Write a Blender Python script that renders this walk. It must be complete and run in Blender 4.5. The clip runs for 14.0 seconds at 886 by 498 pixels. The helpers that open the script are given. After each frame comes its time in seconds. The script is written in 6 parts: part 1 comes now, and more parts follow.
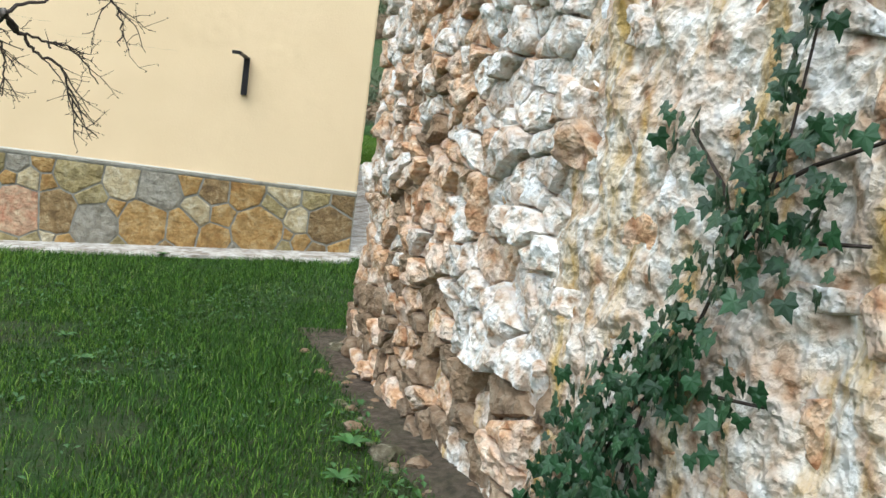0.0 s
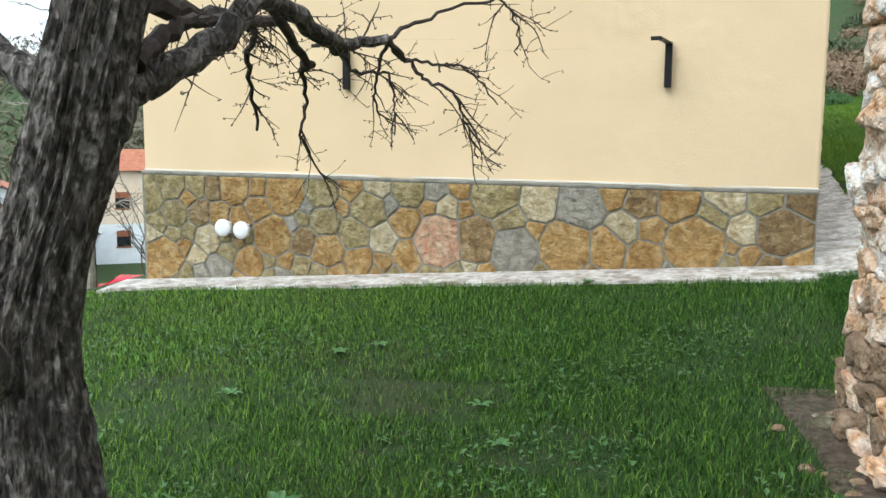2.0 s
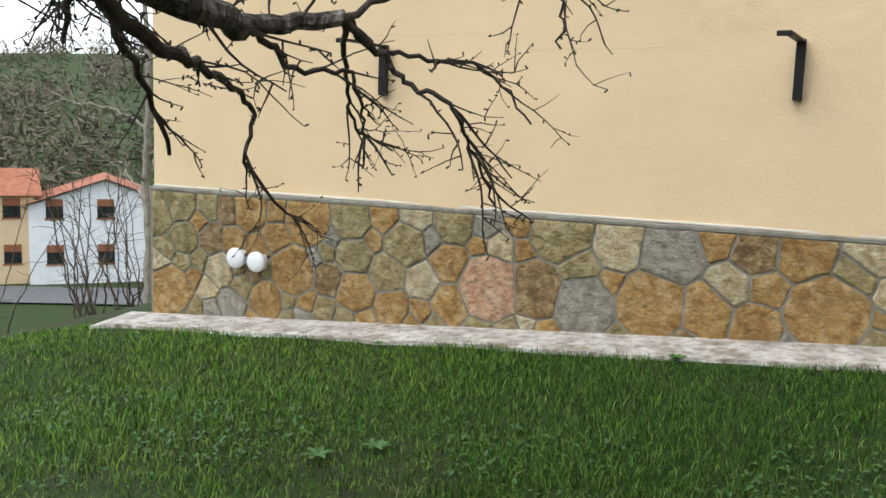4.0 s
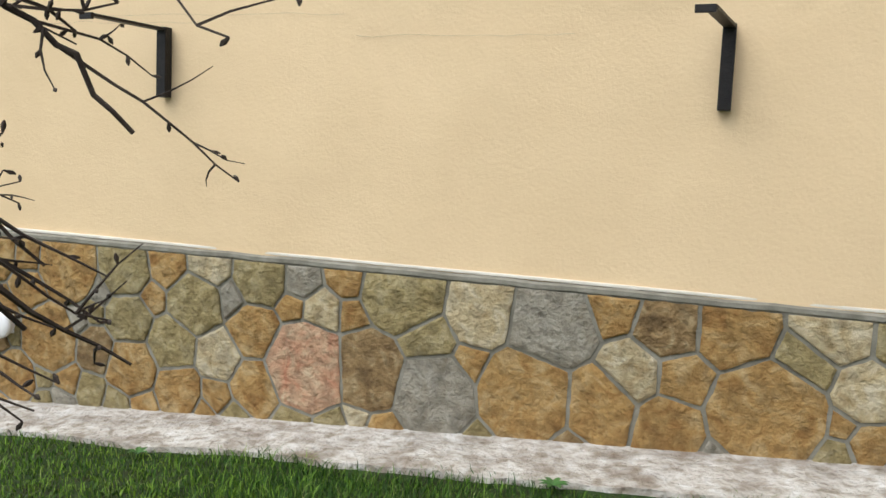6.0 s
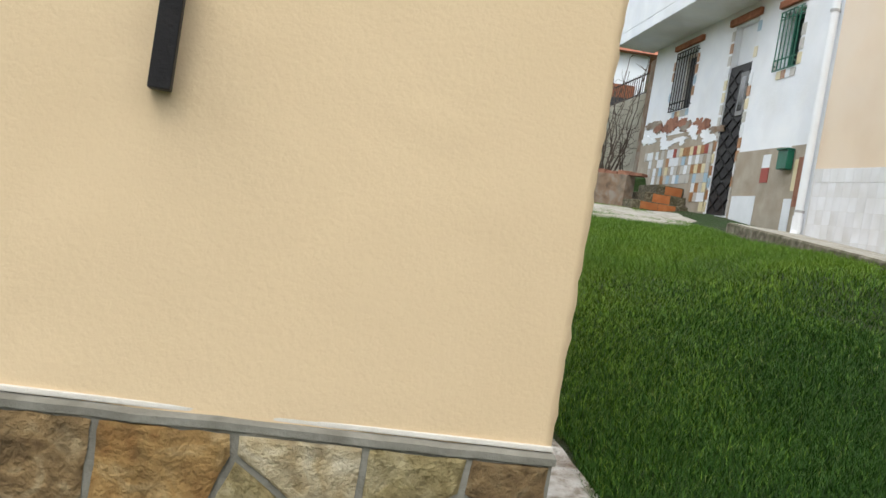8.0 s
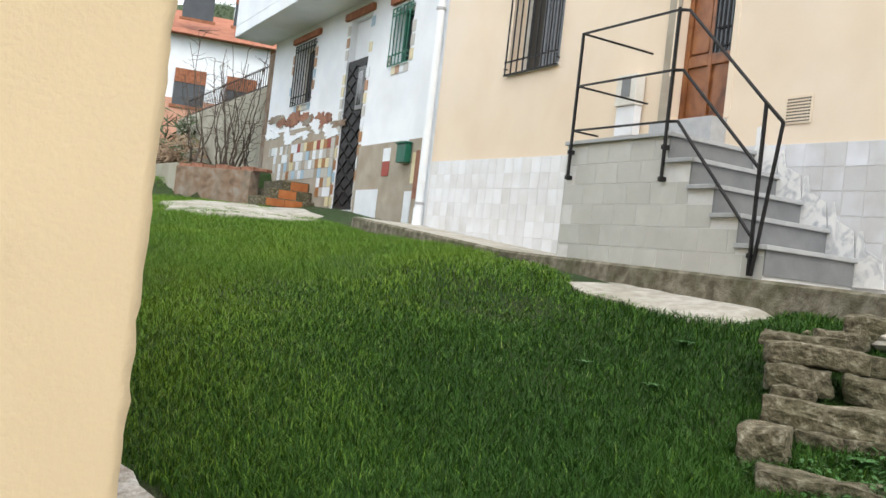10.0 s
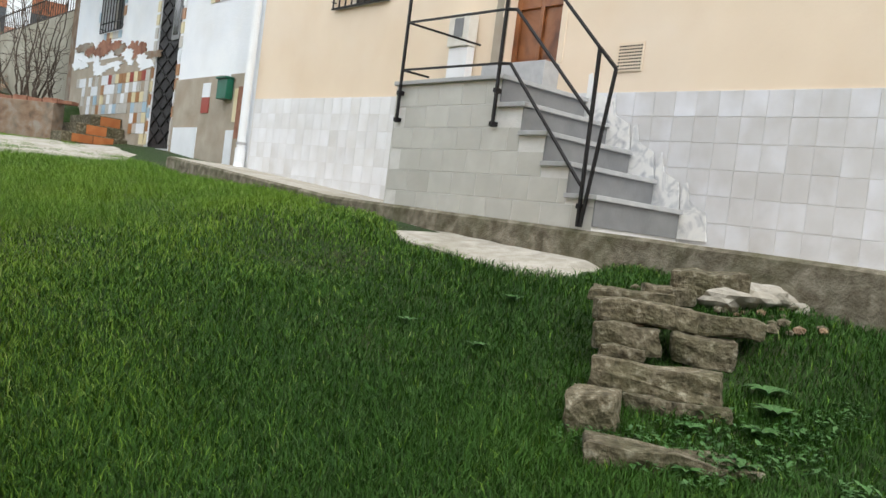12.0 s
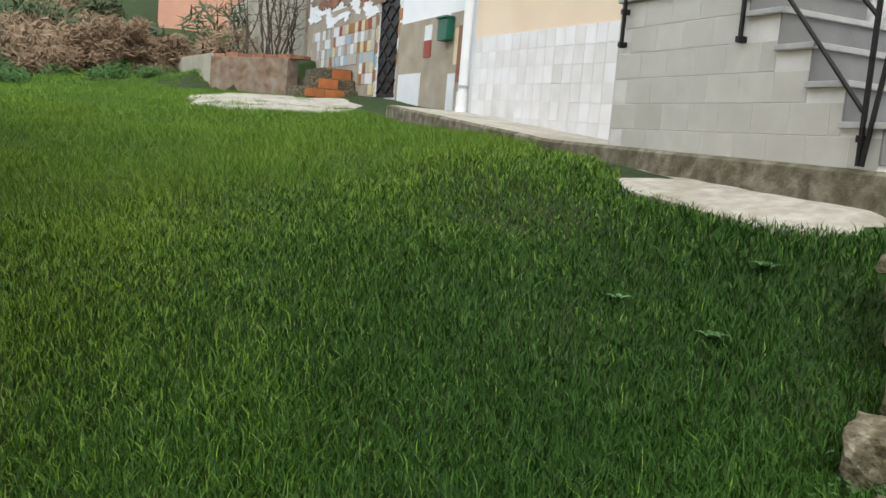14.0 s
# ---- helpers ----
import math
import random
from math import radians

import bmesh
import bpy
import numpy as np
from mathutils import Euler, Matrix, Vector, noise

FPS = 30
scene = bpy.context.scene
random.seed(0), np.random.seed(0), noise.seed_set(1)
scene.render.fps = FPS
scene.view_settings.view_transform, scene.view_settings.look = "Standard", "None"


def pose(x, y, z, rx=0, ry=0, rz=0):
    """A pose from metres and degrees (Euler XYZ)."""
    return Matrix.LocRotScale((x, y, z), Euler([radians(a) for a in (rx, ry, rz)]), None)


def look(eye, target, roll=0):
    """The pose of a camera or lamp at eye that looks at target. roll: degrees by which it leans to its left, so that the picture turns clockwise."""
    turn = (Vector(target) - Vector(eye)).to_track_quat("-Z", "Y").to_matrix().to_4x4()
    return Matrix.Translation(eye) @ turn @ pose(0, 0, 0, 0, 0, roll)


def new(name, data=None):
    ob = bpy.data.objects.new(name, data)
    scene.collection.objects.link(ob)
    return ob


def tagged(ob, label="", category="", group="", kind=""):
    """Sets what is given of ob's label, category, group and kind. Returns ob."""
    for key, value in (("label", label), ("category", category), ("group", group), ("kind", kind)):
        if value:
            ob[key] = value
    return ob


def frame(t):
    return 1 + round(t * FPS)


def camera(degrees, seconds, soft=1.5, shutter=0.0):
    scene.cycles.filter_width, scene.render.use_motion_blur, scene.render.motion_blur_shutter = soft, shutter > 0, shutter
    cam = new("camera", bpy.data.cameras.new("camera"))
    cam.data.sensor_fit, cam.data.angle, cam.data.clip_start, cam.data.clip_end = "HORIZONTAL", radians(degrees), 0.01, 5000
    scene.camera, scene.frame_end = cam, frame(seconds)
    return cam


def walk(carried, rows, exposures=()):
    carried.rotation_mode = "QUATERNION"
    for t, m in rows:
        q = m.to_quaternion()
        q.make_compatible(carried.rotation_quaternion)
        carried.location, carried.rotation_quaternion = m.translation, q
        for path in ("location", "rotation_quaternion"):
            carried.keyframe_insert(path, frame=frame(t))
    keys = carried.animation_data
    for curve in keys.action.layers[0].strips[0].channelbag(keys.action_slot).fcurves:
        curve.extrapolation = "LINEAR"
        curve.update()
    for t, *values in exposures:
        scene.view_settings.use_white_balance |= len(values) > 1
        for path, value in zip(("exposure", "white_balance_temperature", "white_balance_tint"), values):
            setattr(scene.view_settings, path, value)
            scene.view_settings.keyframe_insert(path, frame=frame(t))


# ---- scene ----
cam = camera(53.2, 14.0)
PATH = [
    (0, (-0.572, -6.99, 1.054), (-0.2, -5.032, 0.888), 7.3),
    (0.5, (-0.586, -6.76, 1.118), (-0.46, -4.771, 0.949), 7.4),
    (1, (-0.655, -6.493, 1.141), (-0.633, -4.499, 0.99), 7.4),
    (1.5, (-0.643, -6.235, 1.151), (-0.872, -4.253, 1.009), 3.2),
    (2, (-0.66, -5.968, 1.171), (-1.225, -4.068, 0.907), 0.4),
    (2.2, (-0.687, -5.843, 1.152), (-1.297, -3.962, 0.855), 1.1),
    (4.3, (-0.779, -4.395, 1.253), (-1.585, -2.579, 1.024), 1.8),
    (4.5, (-0.8, -4.239, 1.236), (-1.613, -2.423, 1.034), 2.0),
    (5, (-0.841, -3.883, 1.269), (-1.533, -2.016, 1.075), 3.0),
    (5.5, (-0.808, -3.524, 1.298), (-1.55, -1.681, 1.067), -0.2),
    (6, (-0.827, -3.158, 1.273), (-1.472, -1.277, 1.062), 2.5),
    (6.5, (-0.855, -2.848, 1.234), (-1.354, -0.916, 1.101), 3.9),
    (7, (-0.854, -2.503, 1.317), (-1.204, -0.539, 1.169), 2.5),
    (7.5, (-0.893, -2.144, 1.284), (-0.802, -0.148, 1.179), 6.8),
    (8, (-0.739, -1.856, 1.312), (-0.289, 0.091, 1.233), 9.4),
    (8.5, (-0.593, -1.666, 1.34), (0.29, 0.129, 1.322), 10.8),
    (9, (-0.568, -1.553, 1.351), (0.485, 0.147, 1.343), 11.1),
    (9.2, (-0.552, -1.484, 1.357), (0.522, 0.203, 1.368), 9.6),
    (11.5, (-0.202, -1.305, 1.359), (1.191, 0.13, 1.348), 6.4),
    (12, (-0.124, -1.146, 1.39), (1.343, 0.212, 1.337), 7.2),
    (12.5, (0.095, -1.058, 1.404), (1.405, 0.448, 1.284), 4.1),
    (13, (0.235, -0.904, 1.385), (1.256, 0.804, 1.18), 2.7),
    (13.5, (0.395, -0.72, 1.408), (1.346, 1.021, 1.158), 4.4),
    (14, (0.609, -0.614, 1.438), (1.644, 1.08, 1.197), 4.8),
]
walk(cam, [(t, look(eye, target, roll)) for t, eye, target, roll in PATH],
     exposures=[(0, 0.1, 6000, 4), (2.2, 0.1, 6000, 4), (4.3, -0.24, 6350, 8), (6.0, -0.16, 6400, 8), (7.2, -0.3, 6400, 8), (8.4, -0.06, 6400, 8), (9.2, 0.12, 6400, 8), (11.3, 0.03, 6400, 8), (14, 0.0, 6450, 8)])

# ---- place ----
# world: overcast daylight
world = bpy.data.worlds.new("sky")
scene.world = world
world.use_nodes = True
wn, wl = world.node_tree.nodes, world.node_tree.links
wn.clear()
w_out = wn.new("ShaderNodeOutputWorld")
w_bg = wn.new("ShaderNodeBackground")
w_sky = wn.new("ShaderNodeTexSky")
w_sky.sky_type = "NISHITA"
w_sky.sun_disc = False
w_sky.sun_elevation, w_sky.sun_rotation = radians(48), radians(200)
w_sky.dust_density = 3.0
w_co = wn.new("ShaderNodeTexCoord")
w_cl = wn.new("ShaderNodeTexNoise")
w_cl.inputs["Scale"].default_value = 3.0
w_cl.inputs["Detail"].default_value = 6.0
w_rp = wn.new("ShaderNodeValToRGB")
w_rp.color_ramp.elements[0].position, w_rp.color_ramp.elements[0].color = 0.3, (6.6, 7.2, 8.0, 1)
w_rp.color_ramp.elements[1].position, w_rp.color_ramp.elements[1].color = 0.65, (10.5, 10.6, 10.8, 1)
w_mix = wn.new("ShaderNodeMix")
w_mix.data_type = "RGBA"
w_mix.inputs[0].default_value = 0.82
wl.new(w_co.outputs["Generated"], w_cl.inputs["Vector"])
wl.new(w_cl.outputs["Fac"], w_rp.inputs["Fac"])
wl.new(w_sky.outputs["Color"], w_mix.inputs[6])
wl.new(w_rp.outputs["Color"], w_mix.inputs[7])
wl.new(w_mix.outputs[2], w_bg.inputs["Color"])
w_bg.inputs["Strength"].default_value = 0.25
wl.new(w_bg.outputs["Background"], w_out.inputs["Surface"])
sun = new("sun", bpy.data.lights.new("sun", "SUN"))
sun.data.energy, sun.data.angle, sun.data.color = 1.5, radians(30), (1.0, 0.97, 0.92)
sun.matrix_basis = look((0, 0, 20), (0 + 0.34 * 20, 0.75 * 20, 0), 0)


# ---- materials ----
def material(name, colors, scale=4.0, rough=0.85, bump=0.3, bump_scale=60.0, metal=0.0, stain=None, stain_scale=1.2, stain_amount=0.5, random_tint=0.0, spec=0.4, distortion=0.3, stretch=None, bump_depth=0.01, chips=0.0):
    """A surface with a colour ramp over fine noise, a larger stain layer and fine relief."""
    m = bpy.data.materials.new(name)
    m.use_nodes = True
    n, l = m.node_tree.nodes, m.node_tree.links
    p = n["Principled BSDF"]
    p.inputs["Roughness"].default_value, p.inputs["Metallic"].default_value = rough, metal
    p.inputs["Specular IOR Level"].default_value = spec
    co = n.new("ShaderNodeTexCoord")
    nz = n.new("ShaderNodeTexNoise")
    nz.inputs["Scale"].default_value, nz.inputs["Detail"].default_value = scale, 8
    nz.inputs["Distortion"].default_value = distortion
    rp = n.new("ShaderNodeValToRGB")
    while len(rp.color_ramp.elements) < len(colors):
        rp.color_ramp.elements.new(0.5)
    for i, c in enumerate(colors):
        rp.color_ramp.elements[i].position = 0.3 + 0.4 * i / max(1, len(colors) - 1)
        rp.color_ramp.elements[i].color = (*c, 1)
    where = co.outputs["Object"]
    if random_tint:
        oi = n.new("ShaderNodeObjectInfo")
        sh = n.new("ShaderNodeVectorMath")
        sh.operation = "MULTIPLY_ADD"
        sh.inputs[1].default_value = (37.0, 53.0, 71.0)
        l.new(oi.outputs["Random"], sh.inputs[0])
        l.new(where, sh.inputs[2])
        where = sh.outputs["Vector"]
    spot = where
    if stretch:
        mp = n.new("ShaderNodeMapping")
        mp.inputs["Scale"].default_value = stretch
        l.new(where, mp.inputs["Vector"])
        where = mp.outputs["Vector"]
    l.new(where, nz.inputs["Vector"])
    l.new(nz.outputs["Fac"], rp.inputs["Fac"])
    col = rp.outputs["Color"]
    if random_tint:
        hs = n.new("ShaderNodeHueSaturation")
        mr = n.new("ShaderNodeMapRange")
        mr.inputs["To Min"].default_value, mr.inputs["To Max"].default_value = 1 - random_tint, 1 + random_tint
        l.new(oi.outputs["Random"], mr.inputs["Value"])
        l.new(mr.outputs["Result"], hs.inputs["Value"])
        l.new(col, hs.inputs["Color"])
        col = hs.outputs["Color"]
    if stain:
        sz = n.new("ShaderNodeTexNoise")
        sz.inputs["Scale"].default_value, sz.inputs["Detail"].default_value = stain_scale, 5
        sr = n.new("ShaderNodeMapRange")
        sr.inputs["From Min"].default_value, sr.inputs["From Max"].default_value = 0.45, 0.72
        sr.inputs["To Max"].default_value = stain_amount
        mx = n.new("ShaderNodeMix")
        mx.data_type = "RGBA"
        mx.inputs[7].default_value = (*stain, 1)
        l.new(spot, sz.inputs["Vector"])
        l.new(sz.outputs["Fac"], sr.inputs["Value"])
        l.new(sr.outputs["Result"], mx.inputs[0])
        l.new(col, mx.inputs[6])
        col = mx.outputs[2]
    l.new(col, p.inputs["Base Color"])
    if bump:
        bz = n.new("ShaderNodeTexNoise")
        bz.inputs["Scale"].default_value, bz.inputs["Detail"].default_value = bump_scale, 6
        bp = n.new("ShaderNodeBump")
        bp.inputs["Strength"].default_value, bp.inputs["Distance"].default_value = bump, bump_depth
        bz.inputs["Roughness"].default_value = 0.62
        l.new(where, bz.inputs["Vector"])
        high = bz.outputs["Fac"]
        if chips:
            vo = n.new("ShaderNodeTexVoronoi")
            vo.inputs["Scale"].default_value = chips
            vo.inputs["Detail"].default_value, vo.inputs["Roughness"].default_value = 2.0, 0.6
            ma = n.new("ShaderNodeMath")
            ma.operation = "ADD"
            l.new(where, vo.inputs["Vector"])
            l.new(vo.outputs["Distance"], ma.inputs[0])
            l.new(high, ma.inputs[1])
            high = ma.outputs["Value"]
        l.new(high, bp.inputs["Height"])
        l.new(bp.outputs["Normal"], p.inputs["Normal"])
    return m


CREAM = material("cream_render", [(0.68, 0.52, 0.325), (0.73, 0.565, 0.36)], 1.5, 0.9, 0.24, 70, stain=(0.64, 0.475, 0.285), stain_scale=0.7, stain_amount=0.4)
MORTAR = material("grey_mortar", [(0.175, 0.165, 0.135), (0.285, 0.275, 0.235)], 14, 0.95, 0.6, 50)
TRIM_WHITE = material("pale_plaster_edge", [(0.62, 0.58, 0.52), (0.72, 0.69, 0.63)], 8, 0.9, 0.4, 60)
APRON = material("worn_concrete", [(0.30, 0.26, 0.21), (0.53, 0.50, 0.46), (0.66, 0.65, 0.63)], 20, 0.95, 1.0, 45, stain=(0.17, 0.125, 0.085), stain_scale=6, stain_amount=0.85, bump_depth=0.012, chips=18)
CONCRETE = material("pale_concrete", [(0.31, 0.285, 0.235), (0.48, 0.45, 0.39)], 11, 0.95, 0.7, 40, stain=(0.22, 0.20, 0.14), stain_scale=2.5, stain_amount=0.6)
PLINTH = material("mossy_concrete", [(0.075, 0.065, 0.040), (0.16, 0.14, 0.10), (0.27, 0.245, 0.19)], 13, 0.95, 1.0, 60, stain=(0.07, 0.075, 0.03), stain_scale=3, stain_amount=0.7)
BLACK_IRON = material("black_iron", [(0.006, 0.005, 0.006), (0.015, 0.013, 0.013)], 30, 0.5, 0.3, 120, metal=0.3)
WHITE_PLASTIC = material("white_plastic", [(0.72, 0.74, 0.77), (0.80, 0.81, 0.83)], 3, 0.35, 0.0)
WHITE_WALL = material("whitewash", [(0.74, 0.77, 0.81), (0.82, 0.84, 0.86)], 2, 0.9, 0.5, 30, stain=(0.62, 0.62, 0.60), stain_scale=1.6, stain_amount=0.35)
CREAM_FAR = material("pale_cream_render", [(0.71, 0.57, 0.42), (0.78, 0.65, 0.50)], 1.2, 0.9, 0.10, 40, stain=(0.78, 0.69, 0.58), stain_scale=0.8, stain_amount=0.6)
GREY_TILE = material("grey_glazed_tile", [(0.47, 0.465, 0.43), (0.55, 0.545, 0.51)], 6, 0.35, 0.15, 60, random_tint=0.06, stain=(0.36, 0.34, 0.29), stain_scale=3, stain_amount=0.4)
WHITE_TILE = material("white_glazed_tile", [(0.60, 0.585, 0.56), (0.74, 0.74, 0.76)], 2.2, 0.35, 0.2, 40, random_tint=0.05, stain=(0.82, 0.83, 0.86), stain_scale=1.4, stain_amount=0.8)
BLOTCHED_TILE = material("blotched_grey_tile", [(0.50, 0.485, 0.47), (0.60, 0.595, 0.60)], 3.0, 0.35, 0.2, 40, random_tint=0.015, stain=(0.76, 0.77, 0.82), stain_scale=2.2, stain_amount=0.8)
GROUT = material("pale_grout", [(0.63, 0.62, 0.60), (0.71, 0.70, 0.685)], 12, 0.95, 0.4, 60)
SLATE = material("grey_stone_riser", [(0.165, 0.168, 0.172), (0.21, 0.212, 0.215)], 8, 0.6, 0.25, 50, stain=(0.26, 0.26, 0.25), stain_scale=3, stain_amount=0.5)
TREAD = material("pale_stone_tread", [(0.34, 0.345, 0.35), (0.44, 0.44, 0.44)], 10, 0.6, 0.3, 60)
MARBLE = material("white_marble", [(0.40, 0.41, 0.43), (0.72, 0.71, 0.69), (0.76, 0.75, 0.72)], 6, 0.4, 0.1, 30, distortion=2.0)
DOOR_WOOD = material("varnished_wood", [(0.10, 0.035, 0.012), (0.23, 0.085, 0.03), (0.30, 0.12, 0.045)], 3, 0.35, 0.2, 50, distortion=1.5)
RUST_PAINT = material("rust_red_clay", [(0.20, 0.07, 0.035), (0.36, 0.15, 0.08)], 10, 0.9, 0.6, 40)
TERRACOTTA = material("terracotta_tile", [(0.36, 0.11, 0.03), (0.46, 0.17, 0.055)], 8, 0.7, 0.3, 50, random_tint=0.15)
BRICK = material("weathered_brick", [(0.20, 0.085, 0.055), (0.34, 0.17, 0.11)], 12, 0.95, 0.7, 40, random_tint=0.2)
RENDER_BROWN = material("stained_brown_render", [(0.11, 0.08, 0.055), (0.22, 0.145, 0.095), (0.27, 0.24, 0.20)], 6, 0.95, 0.7, 30, stain=(0.30, 0.29, 0.25), stain_scale=2, stain_amount=0.7)
GREY_RENDER = material("bare_grey_render", [(0.30, 0.26, 0.20), (0.42, 0.37, 0.30)], 3.5, 0.95, 0.7, 30, stain=(0.27, 0.20, 0.14), stain_scale=2.5, stain_amount=0.5)
GREY_WALL = material("old_grey_render", [(0.30, 0.28, 0.22), (0.46, 0.43, 0.35)], 1.5, 0.95, 0.6, 20, stain=(0.20, 0.18, 0.12), stain_scale=0.9, stain_amount=0.6)
GLASS_DARK = material("dark_window_glass", [(0.012, 0.014, 0.016), (0.03, 0.034, 0.038)], 2, 0.08, 0.0, spec=0.6)
GREEN_PAINT = material("green_painted_metal", [(0.006, 0.085, 0.05), (0.012, 0.13, 0.08)], 6, 0.4, 0.1, 60)
EARTH = material("meadow_soil", [(0.014, 0.034, 0.005), (0.026, 0.062, 0.008), (0.040, 0.050, 0.014)], 22.0, 1.0, 1.0, 60, stain=(0.050, 0.036, 0.022), stain_scale=1.3, stain_amount=0.55, bump_depth=0.03)
SOIL = material("brown_soil", [(0.045, 0.032, 0.022), (0.095, 0.070, 0.050), (0.15, 0.115, 0.085)], 30, 1.0, 1.0, 50, stain=(0.03, 0.045, 0.012), stain_scale=4, stain_amount=0.5, bump_depth=0.03)
ROCK_WHITE = material("pale_limestone", [(0.40, 0.25, 0.15), (0.72, 0.64, 0.55), (0.82, 0.80, 0.77), (0.84, 0.84, 0.84)], 24, 0.95, 1.0, 42, bump_depth=0.016, random_tint=0.12, stain=(0.56, 0.32, 0.17), stain_scale=10, stain_amount=0.55, chips=22)
ROCK_RED = material("ochre_limestone", [(0.36, 0.16, 0.07), (0.66, 0.41, 0.24), (0.78, 0.63, 0.48)], 22, 0.95, 1.0, 42, bump_depth=0.017, random_tint=0.2, stain=(0.74, 0.68, 0.61), stain_scale=9, stain_amount=0.75, chips=24)
ROCK_GREY = material("grey_limestone", [(0.12, 0.075, 0.045), (0.24, 0.165, 0.105), (0.34, 0.27, 0.195)], 19, 0.95, 1.0, 42, bump_depth=0.016, chips=20, random_tint=0.15, stain=(0.40, 0.26, 0.15), stain_scale=6, stain_amount=0.5)
RUIN_MORTAR = material("crumbling_lime_mortar", [(0.30, 0.17, 0.10), (0.60, 0.48, 0.37), (0.76, 0.71, 0.64), (0.84, 0.83, 0.81)], 18, 1.0, 1.0, 34, stain=(0.55, 0.30, 0.14), stain_scale=3.4, stain_amount=0.55, bump_depth=0.022, chips=16)
n_, l_ = RUIN_MORTAR.node_tree.nodes, RUIN_MORTAR.node_tree.links
p_ = n_["Principled BSDF"]
mp_, nz_, mr_, mx_ = n_.new("ShaderNodeMapping"), n_.new("ShaderNodeTexNoise"), n_.new("ShaderNodeMapRange"), n_.new("ShaderNodeMix")
mp_.inputs["Scale"].default_value = (7.5, 1.0, 1.5)
nz_.inputs["Scale"].default_value, nz_.inputs["Detail"].default_value, nz_.inputs["Roughness"].default_value = 1.0, 8, 0.65
mr_.inputs["From Min"].default_value, mr_.inputs["From Max"].default_value, mr_.inputs["To Max"].default_value = 0.50, 0.66, 0.85
mx_.data_type = "RGBA"
mx_.inputs[7].default_value = (0.52, 0.32, 0.05, 1)
l_.new(n_["Texture Coordinate"].outputs["Object"], mp_.inputs["Vector"])
l_.new(mp_.outputs["Vector"], nz_.inputs["Vector"])
l_.new(nz_.outputs["Fac"], mr_.inputs["Value"])
l_.new(mr_.outputs["Result"], mx_.inputs[0])
l_.new(p_.inputs["Base Color"].links[0].from_socket, mx_.inputs[6])
l_.new(mx_.outputs[2], p_.inputs["Base Color"])
STEP_STONE = material("mossy_brown_stone", [(0.050, 0.041, 0.024), (0.098, 0.083, 0.051), (0.150, 0.128, 0.083), (0.30, 0.275, 0.205)], 30, 0.95, 1.0, 48, random_tint=0.15, stain=(0.065, 0.066, 0.026), stain_scale=6, stain_amount=0.6, bump_depth=0.009, chips=24)
BARK = material("dark_fissured_bark", [(0.018, 0.015, 0.013), (0.075, 0.064, 0.055), (0.27, 0.245, 0.225)], 40, 0.95, 1.0, 46, distortion=0.9, stretch=(1.0, 1.0, 0.42), bump_depth=0.02, stain=(0.016, 0.013, 0.011), stain_scale=4, stain_amount=0.75, chips=30)
TWIG = material("dark_twig_bark", [(0.022, 0.015, 0.012), (0.06, 0.045, 0.036)], 30, 0.9, 0.6, 80)


def stone_mat(name, a, b, c):
    return material(name, [a, b, c], 13, 0.95, 1.0, 34, random_tint=0.10, distortion=1.0, bump_depth=0.03, stain=tuple(0.42 * q for q in b), stain_scale=18, stain_amount=0.7)


S_OCHRE = stone_mat("ochre_sandstone", (0.25, 0.13, 0.04), (0.38, 0.235, 0.085), (0.47, 0.34, 0.17))
S_OLIVE = stone_mat("olive_sandstone", (0.19, 0.145, 0.06), (0.31, 0.25, 0.12), (0.40, 0.34, 0.20))
S_PALE = stone_mat("pale_sandstone", (0.36, 0.27, 0.14), (0.48, 0.40, 0.25), (0.56, 0.50, 0.37))
S_GREY = stone_mat("grey_sandstone", (0.23, 0.20, 0.15), (0.31, 0.285, 0.23), (0.37, 0.345, 0.29))
S_PINK = stone_mat("pink_sandstone", (0.42, 0.20, 0.12), (0.48, 0.30, 0.19), (0.50, 0.39, 0.26))
S_BROWN = stone_mat("brown_sandstone", (0.13, 0.08, 0.035), (0.25, 0.165, 0.075), (0.36, 0.28, 0.16))


# ---- mesh helpers ----
def mesh_of(name, bm, mat, smooth=False):
    me = bpy.data.meshes.new(name)
    bm.normal_update()
    bm.to_mesh(me)
    bm.free()
    for m in (mat if isinstance(mat, (list, tuple)) else [mat]):
        me.materials.append(m)
    if smooth:
        me.polygons.foreach_set("use_smooth", [True] * len(me.polygons))
    return me


def part(name, bm, mat, parent=None, label="", smooth=False, m=None):
    ob = new(name, mesh_of(name, bm, mat, smooth))
    if parent is not None:
        ob.parent = parent
    if m is not None:
        ob.matrix_basis = m
    if label:
        ob["label"] = label
    return ob


def thing(name, m, label, category, group="", kind=""):
    e = new(name)
    e.matrix_basis = m
    return tagged(e, label, category, group, kind)


def box(bm, x0, x1, y0, y1, z0, z1, bevel=0.0):
    """Adds a box, bevelled where asked."""
    r = bmesh.ops.create_cube(bm, size=1.0)
    vs = r["verts"]
    for v in vs:
        v.co = Vector(((x0 + x1) / 2 + v.co.x * (x1 - x0), (y0 + y1) / 2 + v.co.y * (y1 - y0), (z0 + z1) / 2 + v.co.z * (z1 - z0)))
    if bevel:
        es = list({e for v in vs for e in v.link_edges})
        bmesh.ops.bevel(bm, geom=es, offset=bevel, segments=2, affect="EDGES", profile=0.6)
    return bm


def boxbm(*a, **k):
    return box(bmesh.new(), *a, **k)


